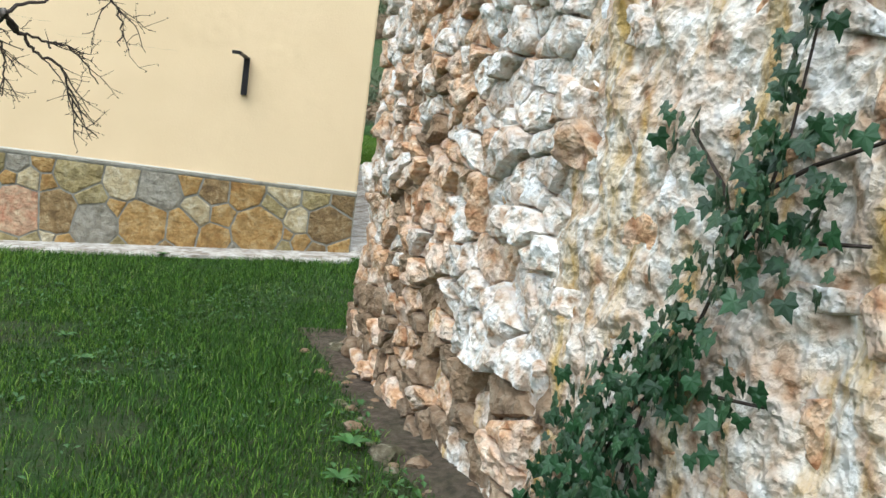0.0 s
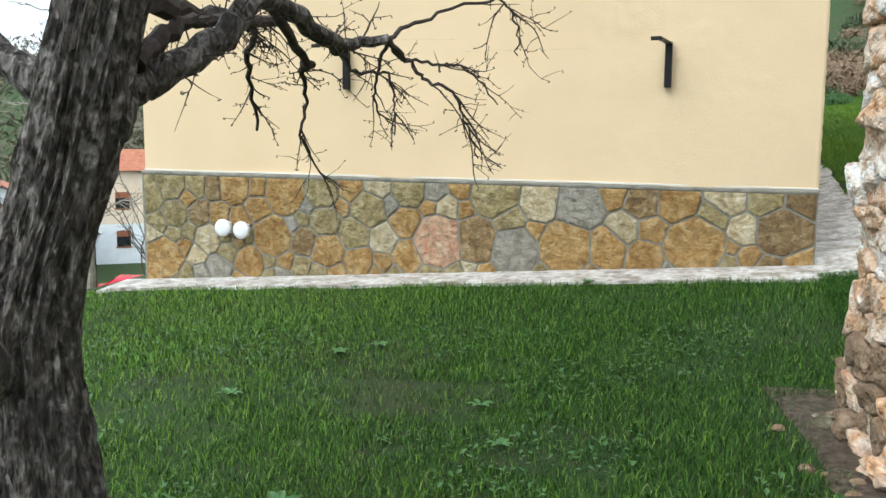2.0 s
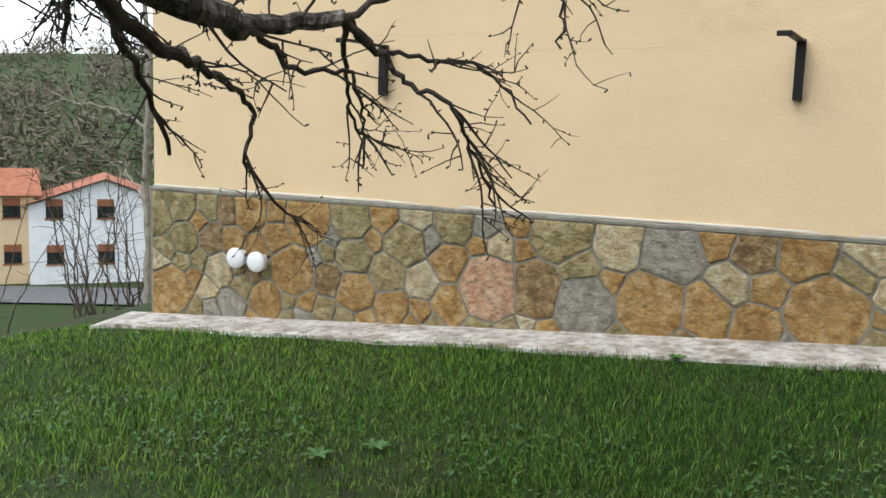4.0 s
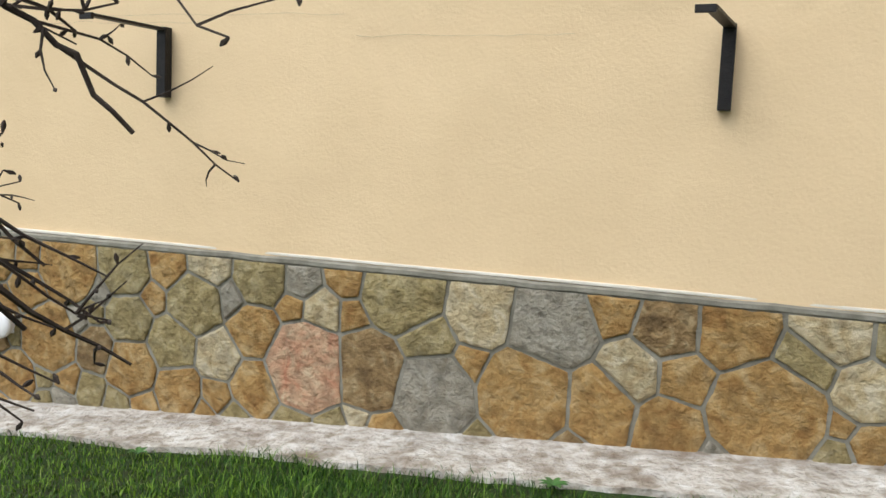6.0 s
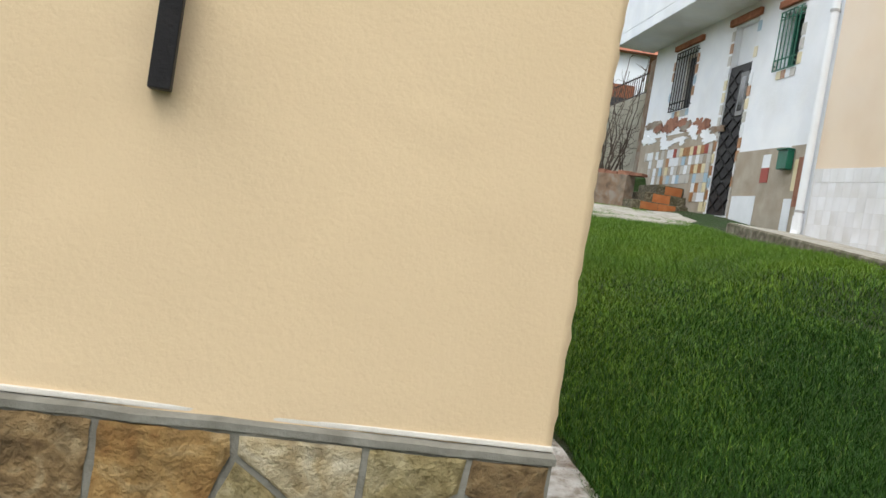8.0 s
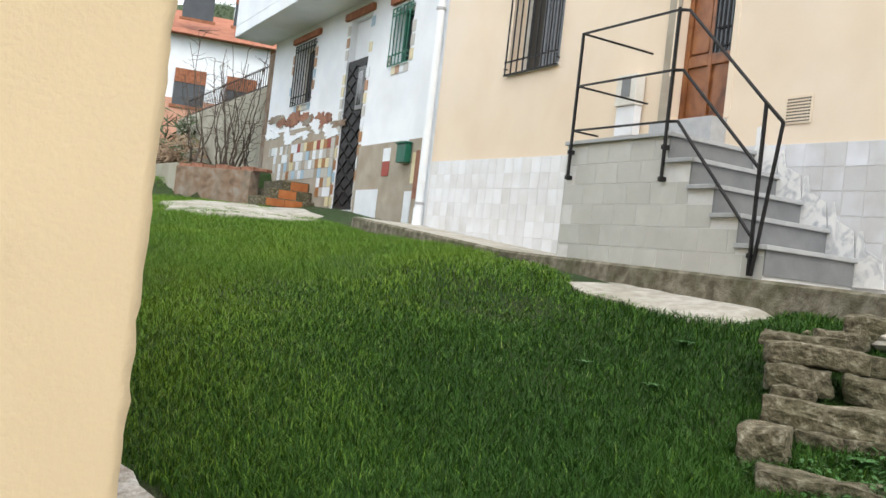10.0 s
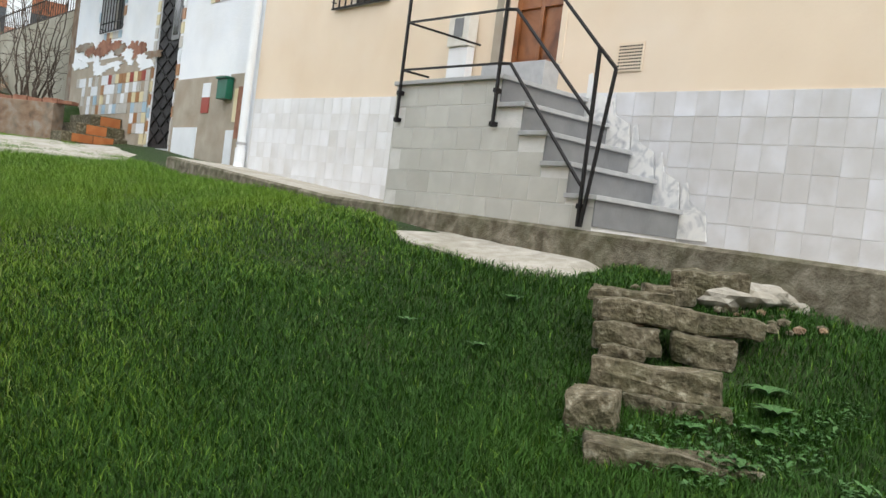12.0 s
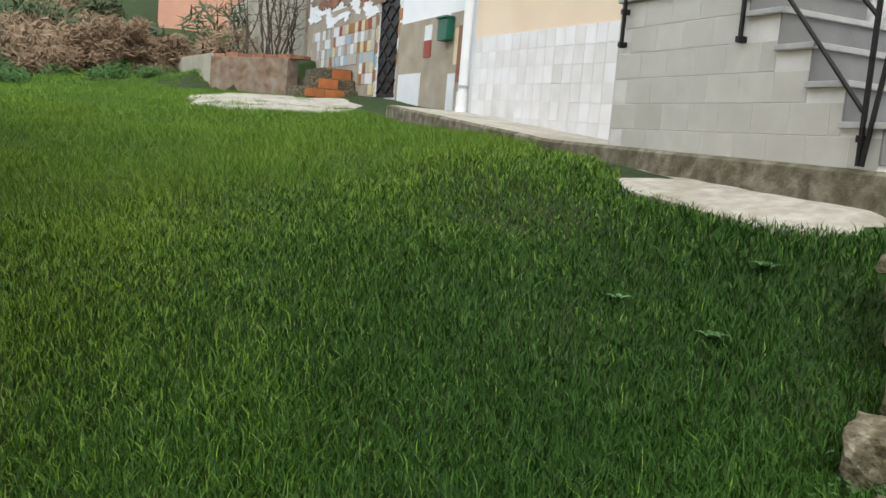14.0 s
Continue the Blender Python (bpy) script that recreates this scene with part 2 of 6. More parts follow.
def tube(bm, pts, radii, sides=8):
    """A tapered tube along points."""
    rings = []
    pts = [Vector(p) for p in pts]
    for i, p in enumerate(pts):
        d = (pts[min(i + 1, len(pts) - 1)] - pts[max(i - 1, 0)]).normalized()
        a = d.orthogonal().normalized() if i == 0 else (prev - d * prev.dot(d)).normalized()
        prev = a
        b = d.cross(a)
        rings.append([bm.verts.new(p + (a * math.cos(2 * math.pi * k / sides) + b * math.sin(2 * math.pi * k / sides)) * radii[i]) for k in range(sides)])
    for r0, r1 in zip(rings, rings[1:]):
        for k in range(sides):
            bm.faces.new((r0[k], r0[(k + 1) % sides], r1[(k + 1) % sides], r1[k]))
    if sides > 2:
        bm.faces.new(list(reversed(rings[0])))
        bm.faces.new(rings[-1])
    return bm


def bars(bm, segs, w):
    """Square iron bars along segments."""
    for a, b in segs:
        tube(bm, [a, b], [w, w], 4)
    return bm


def wall_cells(bm, axis_lo, axis_hi, z0, z1, holes, d0, d1):
    """A wall in the y-z plane between depths d0 and d1 (x) with rectangular holes (y0, y1, z0, z1)."""
    ys = sorted({axis_lo, axis_hi, *[h[0] for h in holes], *[h[1] for h in holes]})
    zs = sorted({z0, z1, *[h[2] for h in holes], *[h[3] for h in holes]})
    ys = [y for y in ys if axis_lo <= y <= axis_hi]
    zs = [z for z in zs if z0 <= z <= z1]
    def solid(i, j):
        if not (0 <= i < len(ys) - 1 and 0 <= j < len(zs) - 1):
            return False
        cy, cz = (ys[i] + ys[i + 1]) / 2, (zs[j] + zs[j + 1]) / 2
        return not any(h[0] < cy < h[1] and h[2] < cz < h[3] for h in holes)
    vc = {}
    def v(i, j, d):
        k = (i, j, d)
        if k not in vc:
            vc[k] = bm.verts.new((d0 if d == 0 else d1, ys[i], zs[j]))
        return vc[k]
    for i in range(len(ys) - 1):
        for j in range(len(zs) - 1):
            if not solid(i, j):
                continue
            bm.faces.new((v(i, j, 0), v(i, j + 1, 0), v(i + 1, j + 1, 0), v(i + 1, j, 0)))
            bm.faces.new((v(i, j, 1), v(i + 1, j, 1), v(i + 1, j + 1, 1), v(i, j + 1, 1)))
            for di, dj, a, b in ((-1, 0, (i, j), (i, j + 1)), (1, 0, (i + 1, j + 1), (i + 1, j)), (0, -1, (i + 1, j), (i, j)), (0, 1, (i, j + 1), (i + 1, j + 1))):
                if not solid(i + di, j + dj):
                    bm.faces.new((v(*a, 0), v(*a, 1), v(*b, 1), v(*b, 0)))
    return bm


def clip_poly(poly, px, py, nx, ny):
    """The part of a convex polygon where (p - (px, py)) . n <= 0."""
    out = []
    for i, a in enumerate(poly):
        b = poly[(i + 1) % len(poly)]
        da = (a[0] - px) * nx + (a[1] - py) * ny
        db = (b[0] - px) * nx + (b[1] - py) * ny
        if da <= 0:
            out.append(a)
        if (da < 0 < db) or (db < 0 < da):
            s = da / (da - db)
            out.append((a[0] + s * (b[0] - a[0]), a[1] + s * (b[1] - a[1])))
    return out


def cells(seeds, outline, gap, aspect=1.0):
    """Power cells of seeds (x, y, r) inside a convex outline, shrunk by half the gap."""
    res = []
    for i, (x, y, r) in enumerate(seeds):
        poly = list(outline)
        near = sorted((j for j in range(len(seeds)) if j != i), key=lambda j: (seeds[j][0] - x) ** 2 + ((seeds[j][1] - y) * aspect) ** 2)[:26]
        for j in near:
            X, Y, R = seeds[j]
            dx, dy = X - x, (Y - y) * aspect
            d = math.hypot(dx, dy)
            if d < 1e-6:
                continue
            t = 0.5 + (r * r - R * R) / (2 * d * d)
            nx, ny = dx / d, dy * aspect / d
            ln = math.hypot(nx, ny)
            poly = clip_poly(poly, x + (X - x) * t - nx / ln * gap / 2, y + (Y - y) * t - ny / ln * gap / 2, nx / ln, ny / ln)
            if len(poly) < 3:
                break
        res.append(poly if len(poly) >= 3 else None)
    return res


def poly_area(p):
    return 0.5 * abs(sum(p[i][0] * p[(i + 1) % len(p)][1] - p[(i + 1) % len(p)][0] * p[i][1] for i in range(len(p))))


def stone_bm(poly, depth, rng, rough=0.15, dome=0.25, step=0.05, round_off=0.0):
    """A stone whose outline is the polygon (in x, z about its centre), back at y = 0, face at y = -depth."""
    cx = sum(p[0] for p in poly) / len(poly)
    cz = sum(p[1] for p in poly) / len(poly)
    size = math.sqrt(poly_area(poly))
    ring = []
    for i, a in enumerate(poly):
        b = poly[(i + 1) % len(poly)]
        k = max(1, min(8, int(math.hypot(b[0] - a[0], b[1] - a[1]) / step)))
        for q in range(k):
            ring.append((a[0] + (b[0] - a[0]) * q / k - cx, a[1] + (b[1] - a[1]) * q / k - cz))
    if round_off:
        n = len(ring)
        ring = [((1 - round_off) * p[0] + round_off * 0.5 * (ring[i - 1][0] + ring[(i + 1) % n][0]), (1 - round_off) * p[1] + round_off * 0.5 * (ring[i - 1][1] + ring[(i + 1) % n][1])) for i, p in enumerate(ring)]
    o = Vector((rng.uniform(0, 90), rng.uniform(0, 90), 0))
    ring = [(p[0] * (1 + w * min(0.06, 0.005 / (math.hypot(*p) + 1e-6))), p[1] * (1 + w * min(0.06, 0.005 / (math.hypot(*p) + 1e-6)))) for p, w in ((p, noise.noise(Vector((p[0] * 20, p[1] * 20, 0)) + o) + 0.6 * noise.noise(Vector((p[0] * 60, p[1] * 60, 5)) + o) - 0.25) for p in ring)]
    bm = bmesh.new()
    tilt_x, tilt_z = rng.uniform(-0.09, 0.09) * rough, rng.uniform(-0.09, 0.09) * rough
    levels = ((1.0, 0.0), (1.0, 0.55), (0.90, 0.9), (0.55, 1.0 + dome * 0.5))
    rings = []
    for s, d in levels:
        rr = []
        for x, z in ring:
            j = (rng.random() - 0.5) * rough * (0.07 if d > 0.6 else 0.0) * size
            y = -depth * d + (tilt_x * x + tilt_z * z + j * 0.6 if d > 0 else 0)
            rr.append(bm.verts.new((x * s + j * 0.3, min(y, 0.0) if d > 0 else 0.0, z * s + j * 0.3)))
        rings.append(rr)
    c = bm.verts.new((0, -depth * (1 + dome) + (rng.random() - 0.5) * rough * size * 0.2, 0))
    n = len(ring)
    area = sum(ring[i][0] * ring[(i + 1) % n][1] - ring[(i + 1) % n][0] * ring[i][1] for i in range(n))
    for r0, r1 in zip(rings, rings[1:]):
        for k in range(n):
            f = (r0[k], r0[(k + 1) % n], r1[(k + 1) % n], r1[k])
            bm.faces.new(f if area > 0 else f[::-1])
    for k in range(n):
        f = (rings[-1][k], rings[-1][(k + 1) % n], c)
        bm.faces.new(f if area > 0 else f[::-1])
    return bm, (cx, cz)


def smooth01(a, b, x):
    t = np.clip((x - a) / (b - a), 0, 1)
    return t * t * (3 - 2 * t)


# ---- ground ----
def gz(x, y):
    """Height of the ground."""
    x, y = np.asarray(x, float), np.asarray(y, float)
    z = 0.315 + np.where(x < 0, 0.07 * x, 0.165 * x)
    z = z - 0.2 * smooth01(0, 3.2, -y)
    up = smooth01(-0.5, 1.0, x)
    z = z + up * (np.clip(0.092 - 0.007 * x, 0.055, 0.09) * np.maximum(y, 0) + 0.085 * smooth01(3.1, 3.7, x) * smooth01(6.5, 4.2, y) + 0.05 * smooth01(3.0, 4.0, x))
    # earth heaped round the garden steps
    al, si = (x - 2.22) * 0.86 + (y - 0.32) * 0.51, (x - 2.22) * 0.51 - (y - 0.32) * 0.86
    z = z + 0.08 * smooth01(0.05, 0.6, al) * smooth01(-0.3, 0.1, si) * smooth01(2.2, 1.2, si)
    # the ground stops at the ledge of the cream house
    v7, u7 = x * 0.99255 - y * 0.12187, x * 0.12187 + y * 0.99255
    z = z - 0.6 * smooth01(3.93, 4.2, v7) * smooth01(8.6, 8.3, u7)
    # bank held by the low wall
    along, behind = (x - 5.37) * -0.484 + (y - 11.92) * 0.875, (x - 5.37) * 0.875 + (y - 11.92) * 0.484
    z = z + 0.42 * smooth01(0.02, 0.3, behind) * smooth01(0.75, 1.0, along) * smooth01(3.6, 1.2, along)
    z = z + up * 0.45 * smooth01(13.4, 18.5, y) * smooth01(0.8, 4.5, x)
    z = z - 0.16 * np.maximum(-x - 4.9, 0) ** 1.15 * (1 - up) - 0.10 * np.maximum(-x - 3.0, 0) * smooth01(0.5, 3.5, -y)
    z = np.where(y < 0, np.minimum(z, 1.3), np.minimum(z, 3.6))
    z = z + 0.025 * np.sin(x * 2.1 + y * 0.7) * np.sin(y * 1.7 - x * 0.4) * smooth01(0.3, 1.2, np.hypot(np.maximum(0, np.maximum(x - 0.2, -4.9 - x)), np.minimum(y, 0) + 0.4))
    r = np.hypot(x, y)
    a = np.degrees(np.arctan2(-x, y))
    valley = smooth01(3, 16, a) * smooth01(-200, -150, -a)
    low = -8.9 + np.maximum(r - 78, 0) * 0.16 + 3 * np.sin(a * 0.21) * smooth01(90, 200, r)
    low = np.minimum(low, 20 + 4 * np.sin(a * 0.17))
    high = 1.6 + np.maximum(r - 17, 0) * 0.27 + 1.5 * np.sin(a * 0.5) * smooth01(30, 60, r)
    high = np.minimum(high, 55)
    far = high * (1 - valley) + low * valley
    w = smooth01(15, 44, r)
    return z * (1 - w) + far * w


def axis_steps(lo, hi, step, reach):
    mid = list(np.arange(lo, hi + 1e-6, step))
    out, s = [], step
    p = hi
    while p < reach:
        s *= 1.22
        p += s
        out.append(p)
    q, s, out2 = lo, step, []
    while q > -reach:
        s *= 1.22
        q -= s
        out2.append(q)
    return out2[::-1] + mid + out


gx, gy = axis_steps(-8, 8, 0.25, 500), axis_steps(-9, 19, 0.25, 500)
GX, GY = np.meshgrid(gx, gy)
GZ = gz(GX, GY)
gverts = np.stack([GX.ravel(), GY.ravel(), GZ.ravel()], 1)
nx_, ny_ = len(gx), len(gy)
idx = np.arange(nx_ * ny_).reshape(ny_, nx_)
gfaces = np.stack([idx[:-1, :-1].ravel(), idx[:-1, 1:].ravel(), idx[1:, 1:].ravel(), idx[1:, :-1].ravel()], 1)
gme = bpy.data.meshes.new("ground")
gme.from_pydata(gverts.tolist(), [], gfaces.tolist())
gme.polygons.foreach_set("use_smooth", [True] * len(gme.polygons))
gme.materials.append(EARTH)
ground = tagged(new("ground", gme), "sloping green meadow of short winter grass and bare soil", "ground", kind="structure")

# ---- the cream house ----
HX0, HTOP, HDEEP = -4.86, 4.6, 9.0
STONE_TOP = 0.826


def stone_top(x):
    """The facing's upper edge falls a little towards the open corner."""
    return STONE_TOP - 0.0065 * x


def base_z(x):
    return 0.345 + 0.0725 * x


house = thing("house", Matrix(), "cream rendered house with an irregular stone plinth and black iron brackets", "house")
# rendered walls, a little uneven, with a few blistered spots
BLISTERS = ((-0.42, 1.58, 0.28), (-0.24, 1.36, 0.16), (-1.25, 1.9, 0.4), (-2.2, 1.85, 0.5), (-0.7, 1.85, 0.3))
bm = bmesh.new()
NXW, NZW = 220, 150
vg = [[bm.verts.new((HX0 + (0.012 - HX0) * i / NXW, 0.0, STONE_TOP - 0.02 + (HTOP - STONE_TOP + 0.02) * j / NZW)) for i in range(NXW + 1)] for j in range(NZW + 1)]
for row in vg:
    for v in row:
        n1 = noise.noise(Vector((v.co.x * 0.9, v.co.z * 0.9, 3.1)))
        n2 = noise.noise(Vector((v.co.x * 3.1, v.co.z * 3.1, 7.7)))
        edge = min(1.0, -v.co.x * 2.0, (v.co.x - HX0) * 2.0)
        v.co.y += max(edge, 0) * (0.014 * n1 + 0.006 * n2 + 0.0018 * noise.noise(Vector((v.co.x * 14, v.co.z * 14, 2))))
        for bx_, bz_, br_ in BLISTERS:
            k = max(0.0, 1 - math.hypot(v.co.x - bx_, (v.co.z - bz_) * 1.6) / br_)
            v.co.y -= 0.009 * k * abs(noise.noise(Vector((v.co.x * 7, v.co.z * 9, 4))))
for j in range(NZW):
    for i in range(NXW):
        bm.faces.new((vg[j][i], vg[j][i + 1], vg[j + 1][i + 1], vg[j + 1][i]))
# worn arris
for j, row in enumerate(vg):
    row[-1].co.x += 0.008 * noise.noise(Vector((0, j * 0.6, 1)))
back = [[bm.verts.new((v.co.x, HDEEP, v.co.z)) for v in (row[0], row[-1])] for row in vg]
for j in range(NZW):
    bm.faces.new((vg[j][-1], back[j][1], back[j + 1][1], vg[j + 1][-1]))
    bm.faces.new((vg[j][0], vg[j + 1][0], back[j + 1][0], back[j][0]))
    bm.faces.new((back[j][0], back[j + 1][0], back[j + 1][1], back[j][1]))
part("wall", bm, CREAM, house, smooth=True)
for x0, x1, z0 in ((-3.6, -2.35, 1.80), (-2.3, -1.45, 1.715), (-3.9, -3.0, 1.77)):
    line = [(x0 + (x1 - x0) * i / 24, -0.004 + 0.014 * noise.noise(Vector(((x0 + (x1 - x0) * i / 24) * 0.9, z0 * 0.9, 3.1))), z0 + 0.012 * noise.noise(Vector((i * 0.3, x0, 0)))) for i in range(25)]
    part("crack", tube(bmesh.new(), line, [0.0003 + 0.0004 * abs(noise.noise(Vector((i * 0.7, x1, 3)))) for i in range(25)], 5), MORTAR, house, "hairline crack in the render")
bm = bmesh.new()
ridge = HTOP + 1.2
pts = [(HX0 - 0.35, -0.35, HTOP), (0.35, -0.35, HTOP), (0.35, HDEEP + 0.35, HTOP), (HX0 - 0.35, HDEEP + 0.35, HTOP)]
lowv = [bm.verts.new(p) for p in pts]
upv = [bm.verts.new((HX0 / 2, -0.35, ridge)), bm.verts.new((HX0 / 2, HDEEP + 0.35, ridge))]
for f in ((lowv[0], lowv[1], upv[0]), (lowv[1], lowv[2], upv[1], upv[0]), (lowv[2], lowv[3], upv[1]), (lowv[3], lowv[0], upv[0], upv[1]), (lowv[3], lowv[2], lowv[1], lowv[0])):
    bm.faces.new(f)
part("roof", bm, RUST_PAINT, house, "clay tile roof")
# plinth core and mortar
bm = boxbm(HX0 - 0.015, 0.012, -0.024, HDEEP, -0.9, STONE_TOP - 0.012)
for v in bm.verts:
    if v.co.z > 0:
        v.co.z = stone_top(v.co.x) - 0.012
core = part("stone_plinth", bm, MORTAR, house, "irregular sandstone facing in grey mortar")
bm = bmesh.new()
prev = None
for i in range(61):
    x = HX0 - 0.02 + (0.036 - HX0) * i / 60
    y, z = -0.032 - 0.006 * noise.noise(Vector((i * 0.7, 0, 0))), stone_top(x) - 0.006 + 0.005 * noise.noise(Vector((i * 0.5, 2, 0)))
    row = [bm.verts.new(c) for c in ((x, -0.01, z - 0.024), (x, y, z - 0.022), (x, y - 0.001, z - 0.006), (x, -0.02, z), (x, 0.02, z))]
    if prev:
        for k in range(4):
            bm.faces.new((prev[k], row[k], row[k + 1], prev[k + 1]))
    prev = row
part("mortar_cap", bm, MORTAR, house, "grey mortar cap over the stone facing")
bm = boxbm(HX0 - 0.004, 0.014, -0.009, 0.01, STONE_TOP - 0.004, STONE_TOP + 0.008, bevel=0.003)
for v in bm.verts:
    v.co.z += stone_top(v.co.x) - STONE_TOP
part("render_lip", bm, TRIM_WHITE, house, "pale feathered edge of the render")

rng = random.Random(11)
# a few stones that stand out, then the rest filled in between
UPPER = [(-4.59, 0.52, 0.11, S_OLIVE), (-4.07, 0.75, 0.13, S_OCHRE), (-3.65, 0.70, 0.17, S_OCHRE), (-3.87, 0.58, 0.10, S_OCHRE), (-3.35, 0.72, 0.14, S_OLIVE), (-3.12, 0.76, 0.10, S_OCHRE),
         (-2.93, 0.78, 0.11, S_PALE), (-2.68, 0.75, 0.13, S_OLIVE), (-2.29, 0.79, 0.09, S_OCHRE), (-2.05, 0.75, 0.20, S_OLIVE), (-1.74, 0.71, 0.17, S_PALE), (-1.48, 0.68, 0.19, S_GREY),
         (-1.26, 0.77, 0.11, S_OCHRE), (-1.05, 0.71, 0.14, S_BROWN), (-0.84, 0.71, 0.16, S_OCHRE), (-0.53, 0.76, 0.14, S_PALE), (-0.29, 0.76, 0.14, S_OLIVE), (-0.10, 0.74, 0.12, S_BROWN)]
MIDDLE = [(-4.31, 0.34, 0.11, S_PALE), (-3.33, 0.51, 0.13, S_OLIVE), (-2.99, 0.62, 0.14, S_OLIVE), (-3.76, 0.38, 0.17, S_OCHRE), (-3.50, 0.36, 0.11, S_BROWN), (-2.87, 0.40, 0.10, S_PALE),
          (-2.70, 0.52, 0.12, S_OCHRE), (-2.40, 0.63, 0.09, S_PALE), (-1.95, 0.58, 0.13, S_OLIVE), (-1.77, 0.49, 0.09, S_OCHRE), (-1.17, 0.54, 0.12, S_PALE), (-0.99, 0.54, 0.12, S_OCHRE),
          (-0.62, 0.63, 0.12, S_OLIVE), (-0.42, 0.56, 0.11, S_PALE), (-0.19, 0.56, 0.18, S_BROWN)]
LOWER = [(-4.70, 0.17, 0.18, S_OCHRE), (-4.22, 0.12, 0.10, S_GREY), (-3.95, 0.18, 0.13, S_OCHRE), (-3.31, 0.30, 0.14, S_OCHRE), (-3.11, 0.42, 0.12, S_OLIVE), (-3.07, 0.22, 0.12, S_OCHRE), (-2.69, 0.29, 0.12, S_OCHRE),
         (-2.46, 0.40, 0.21, S_PINK), (-2.19, 0.42, 0.18, S_BROWN), (-1.91, 0.36, 0.19, S_GREY), (-1.56, 0.40, 0.21, S_OCHRE), (-1.29, 0.40, 0.15, S_OCHRE), (-1.03, 0.36, 0.13, S_OCHRE), (-0.72, 0.45, 0.22, S_OCHRE)]
FEATURES = UPPER + MIDDLE + LOWER
seeds = [(x, z, r * 0.90) for x, z, r, _ in FEATURES]
tries = 0
while tries < 6000:
    tries += 1
    x, r = rng.uniform(HX0 + 0.05, -0.05), rng.uniform(0.05, 0.12)
    z = rng.uniform(base_z(x) - 0.02, STONE_TOP - 0.06)
    if all((x - X) ** 2 + (z - Z) ** 2 > (0.87 * (r + R)) ** 2 for X, Z, R in seeds):
        seeds.append((x, z, r * 0.8))
outline = [(HX0 + 0.004, base_z(HX0) - 0.02), (0.002, base_z(0) - 0.02), (0.002, stone_top(0) - 0.034), (HX0 + 0.004, stone_top(HX0) - 0.034)]
for i, poly in enumerate(cells(seeds, outline, 0.013)):
    if not poly or poly_area(poly) < 0.0012:
        continue
    b_, (cx, cz) = stone_bm(poly, rng.uniform(0.011, 0.017), rng, rough=0.16, dome=0.1, step=0.022, round_off=0.05)
    mat_ = FEATURES[i][3] if i < len(FEATURES) else rng.choice([S_OCHRE, S_OLIVE, S_OLIVE, S_PALE, S_OCHRE, S_BROWN, S_GREY, S_OLIVE])
    part("stone", b_, mat_, core, m=Matrix.Translation((cx, -0.023, cz)))

# worn concrete apron along the wall foot and round the corner
bm = bmesh.new()
def apron_strip(bm, line, seed):
    prev = None
    for i, (xi, yi, xo, yo) in enumerate(line):
        zi = base_z(min(xi, 0)) if yi < 0.05 else float(gz(0.2, yi)) + 0.03
        zo = float(gz(xo, yo)) + 0.022 + 0.010 * noise.noise(Vector((i * 0.3, seed, 0)))
        row = [bm.verts.new((xi, yi, zi + 0.008)), bm.verts.new(((xi + xo) / 2, (yi + yo) / 2, (zi + zo) / 2 + 0.012 * noise.noise(Vector((i * 0.4, seed, 5))) + 0.004)), bm.verts.new((xo, yo, zo)), bm.verts.new((xo + (xo - xi) * 0.05, yo + (yo - yi) * 0.05, zo - 0.25))]
        if prev:
            for k in range(3):
                bm.faces.new((prev[k], prev[k + 1], row[k + 1], row[k]))
        prev = row
front = []
for i in range(91):
    x = -5.05 + 5.05 * i / 90
    front.append((x, -0.021, x, -0.40 - 0.045 * noise.noise(Vector((x * 2.2, 0, 9))) - 0.02 * noise.noise(Vector((x * 9, 1, 9)))))
for i in range(1, 12):
    a = math.pi / 2 * i / 12
    front.append((0.004, -0.021, 0.004 + 0.52 * math.sin(a), -0.021 - 0.40 * math.cos(a)))
for i in range(70):
    y = i * 0.12
    front.append((0.004, y, 0.52 + 0.02 * y + 0.045 * noise.noise(Vector((y * 1.4, 4, 9))) + 0.03 * noise.noise(Vector((y * 6, 5, 9))), y))
apron_strip(bm, front, 2.0)
tagged(part("pavement", bm, APRON, None), "worn whitish concrete strip along the foot of the house", "pavement", kind="structure")

# iron brackets
def wall_bracket(x, z, turn):
    e = thing("wall_bracket", pose(x, -0.012, z, 0, 0, 0), "black iron L-shaped bracket fixed to the cream wall", "bracket", "brackets on the house wall")
    part("upright", boxbm(-0.022, 0.022, -0.045, 0.0, -0.285, 0.0, bevel=0.003), BLACK_IRON, e)
    part("arm", boxbm(-0.020, 0.020, -0.36, 0.0, -0.006, 0.006, bevel=0.002), BLACK_IRON, e, m=pose(0, -0.046, -0.01, 0, 0, -7))
    part("end_tab", boxbm(-0.045, 0.018, -0.374, -0.3605, -0.016, 0.008, bevel=0.002), BLACK_IRON, e, m=pose(0, -0.046, -0.01, 0, 0, -7))
    return e

wall_bracket(-0.93, 1.745, 0)
wall_bracket(-3.15, 1.745, 0)

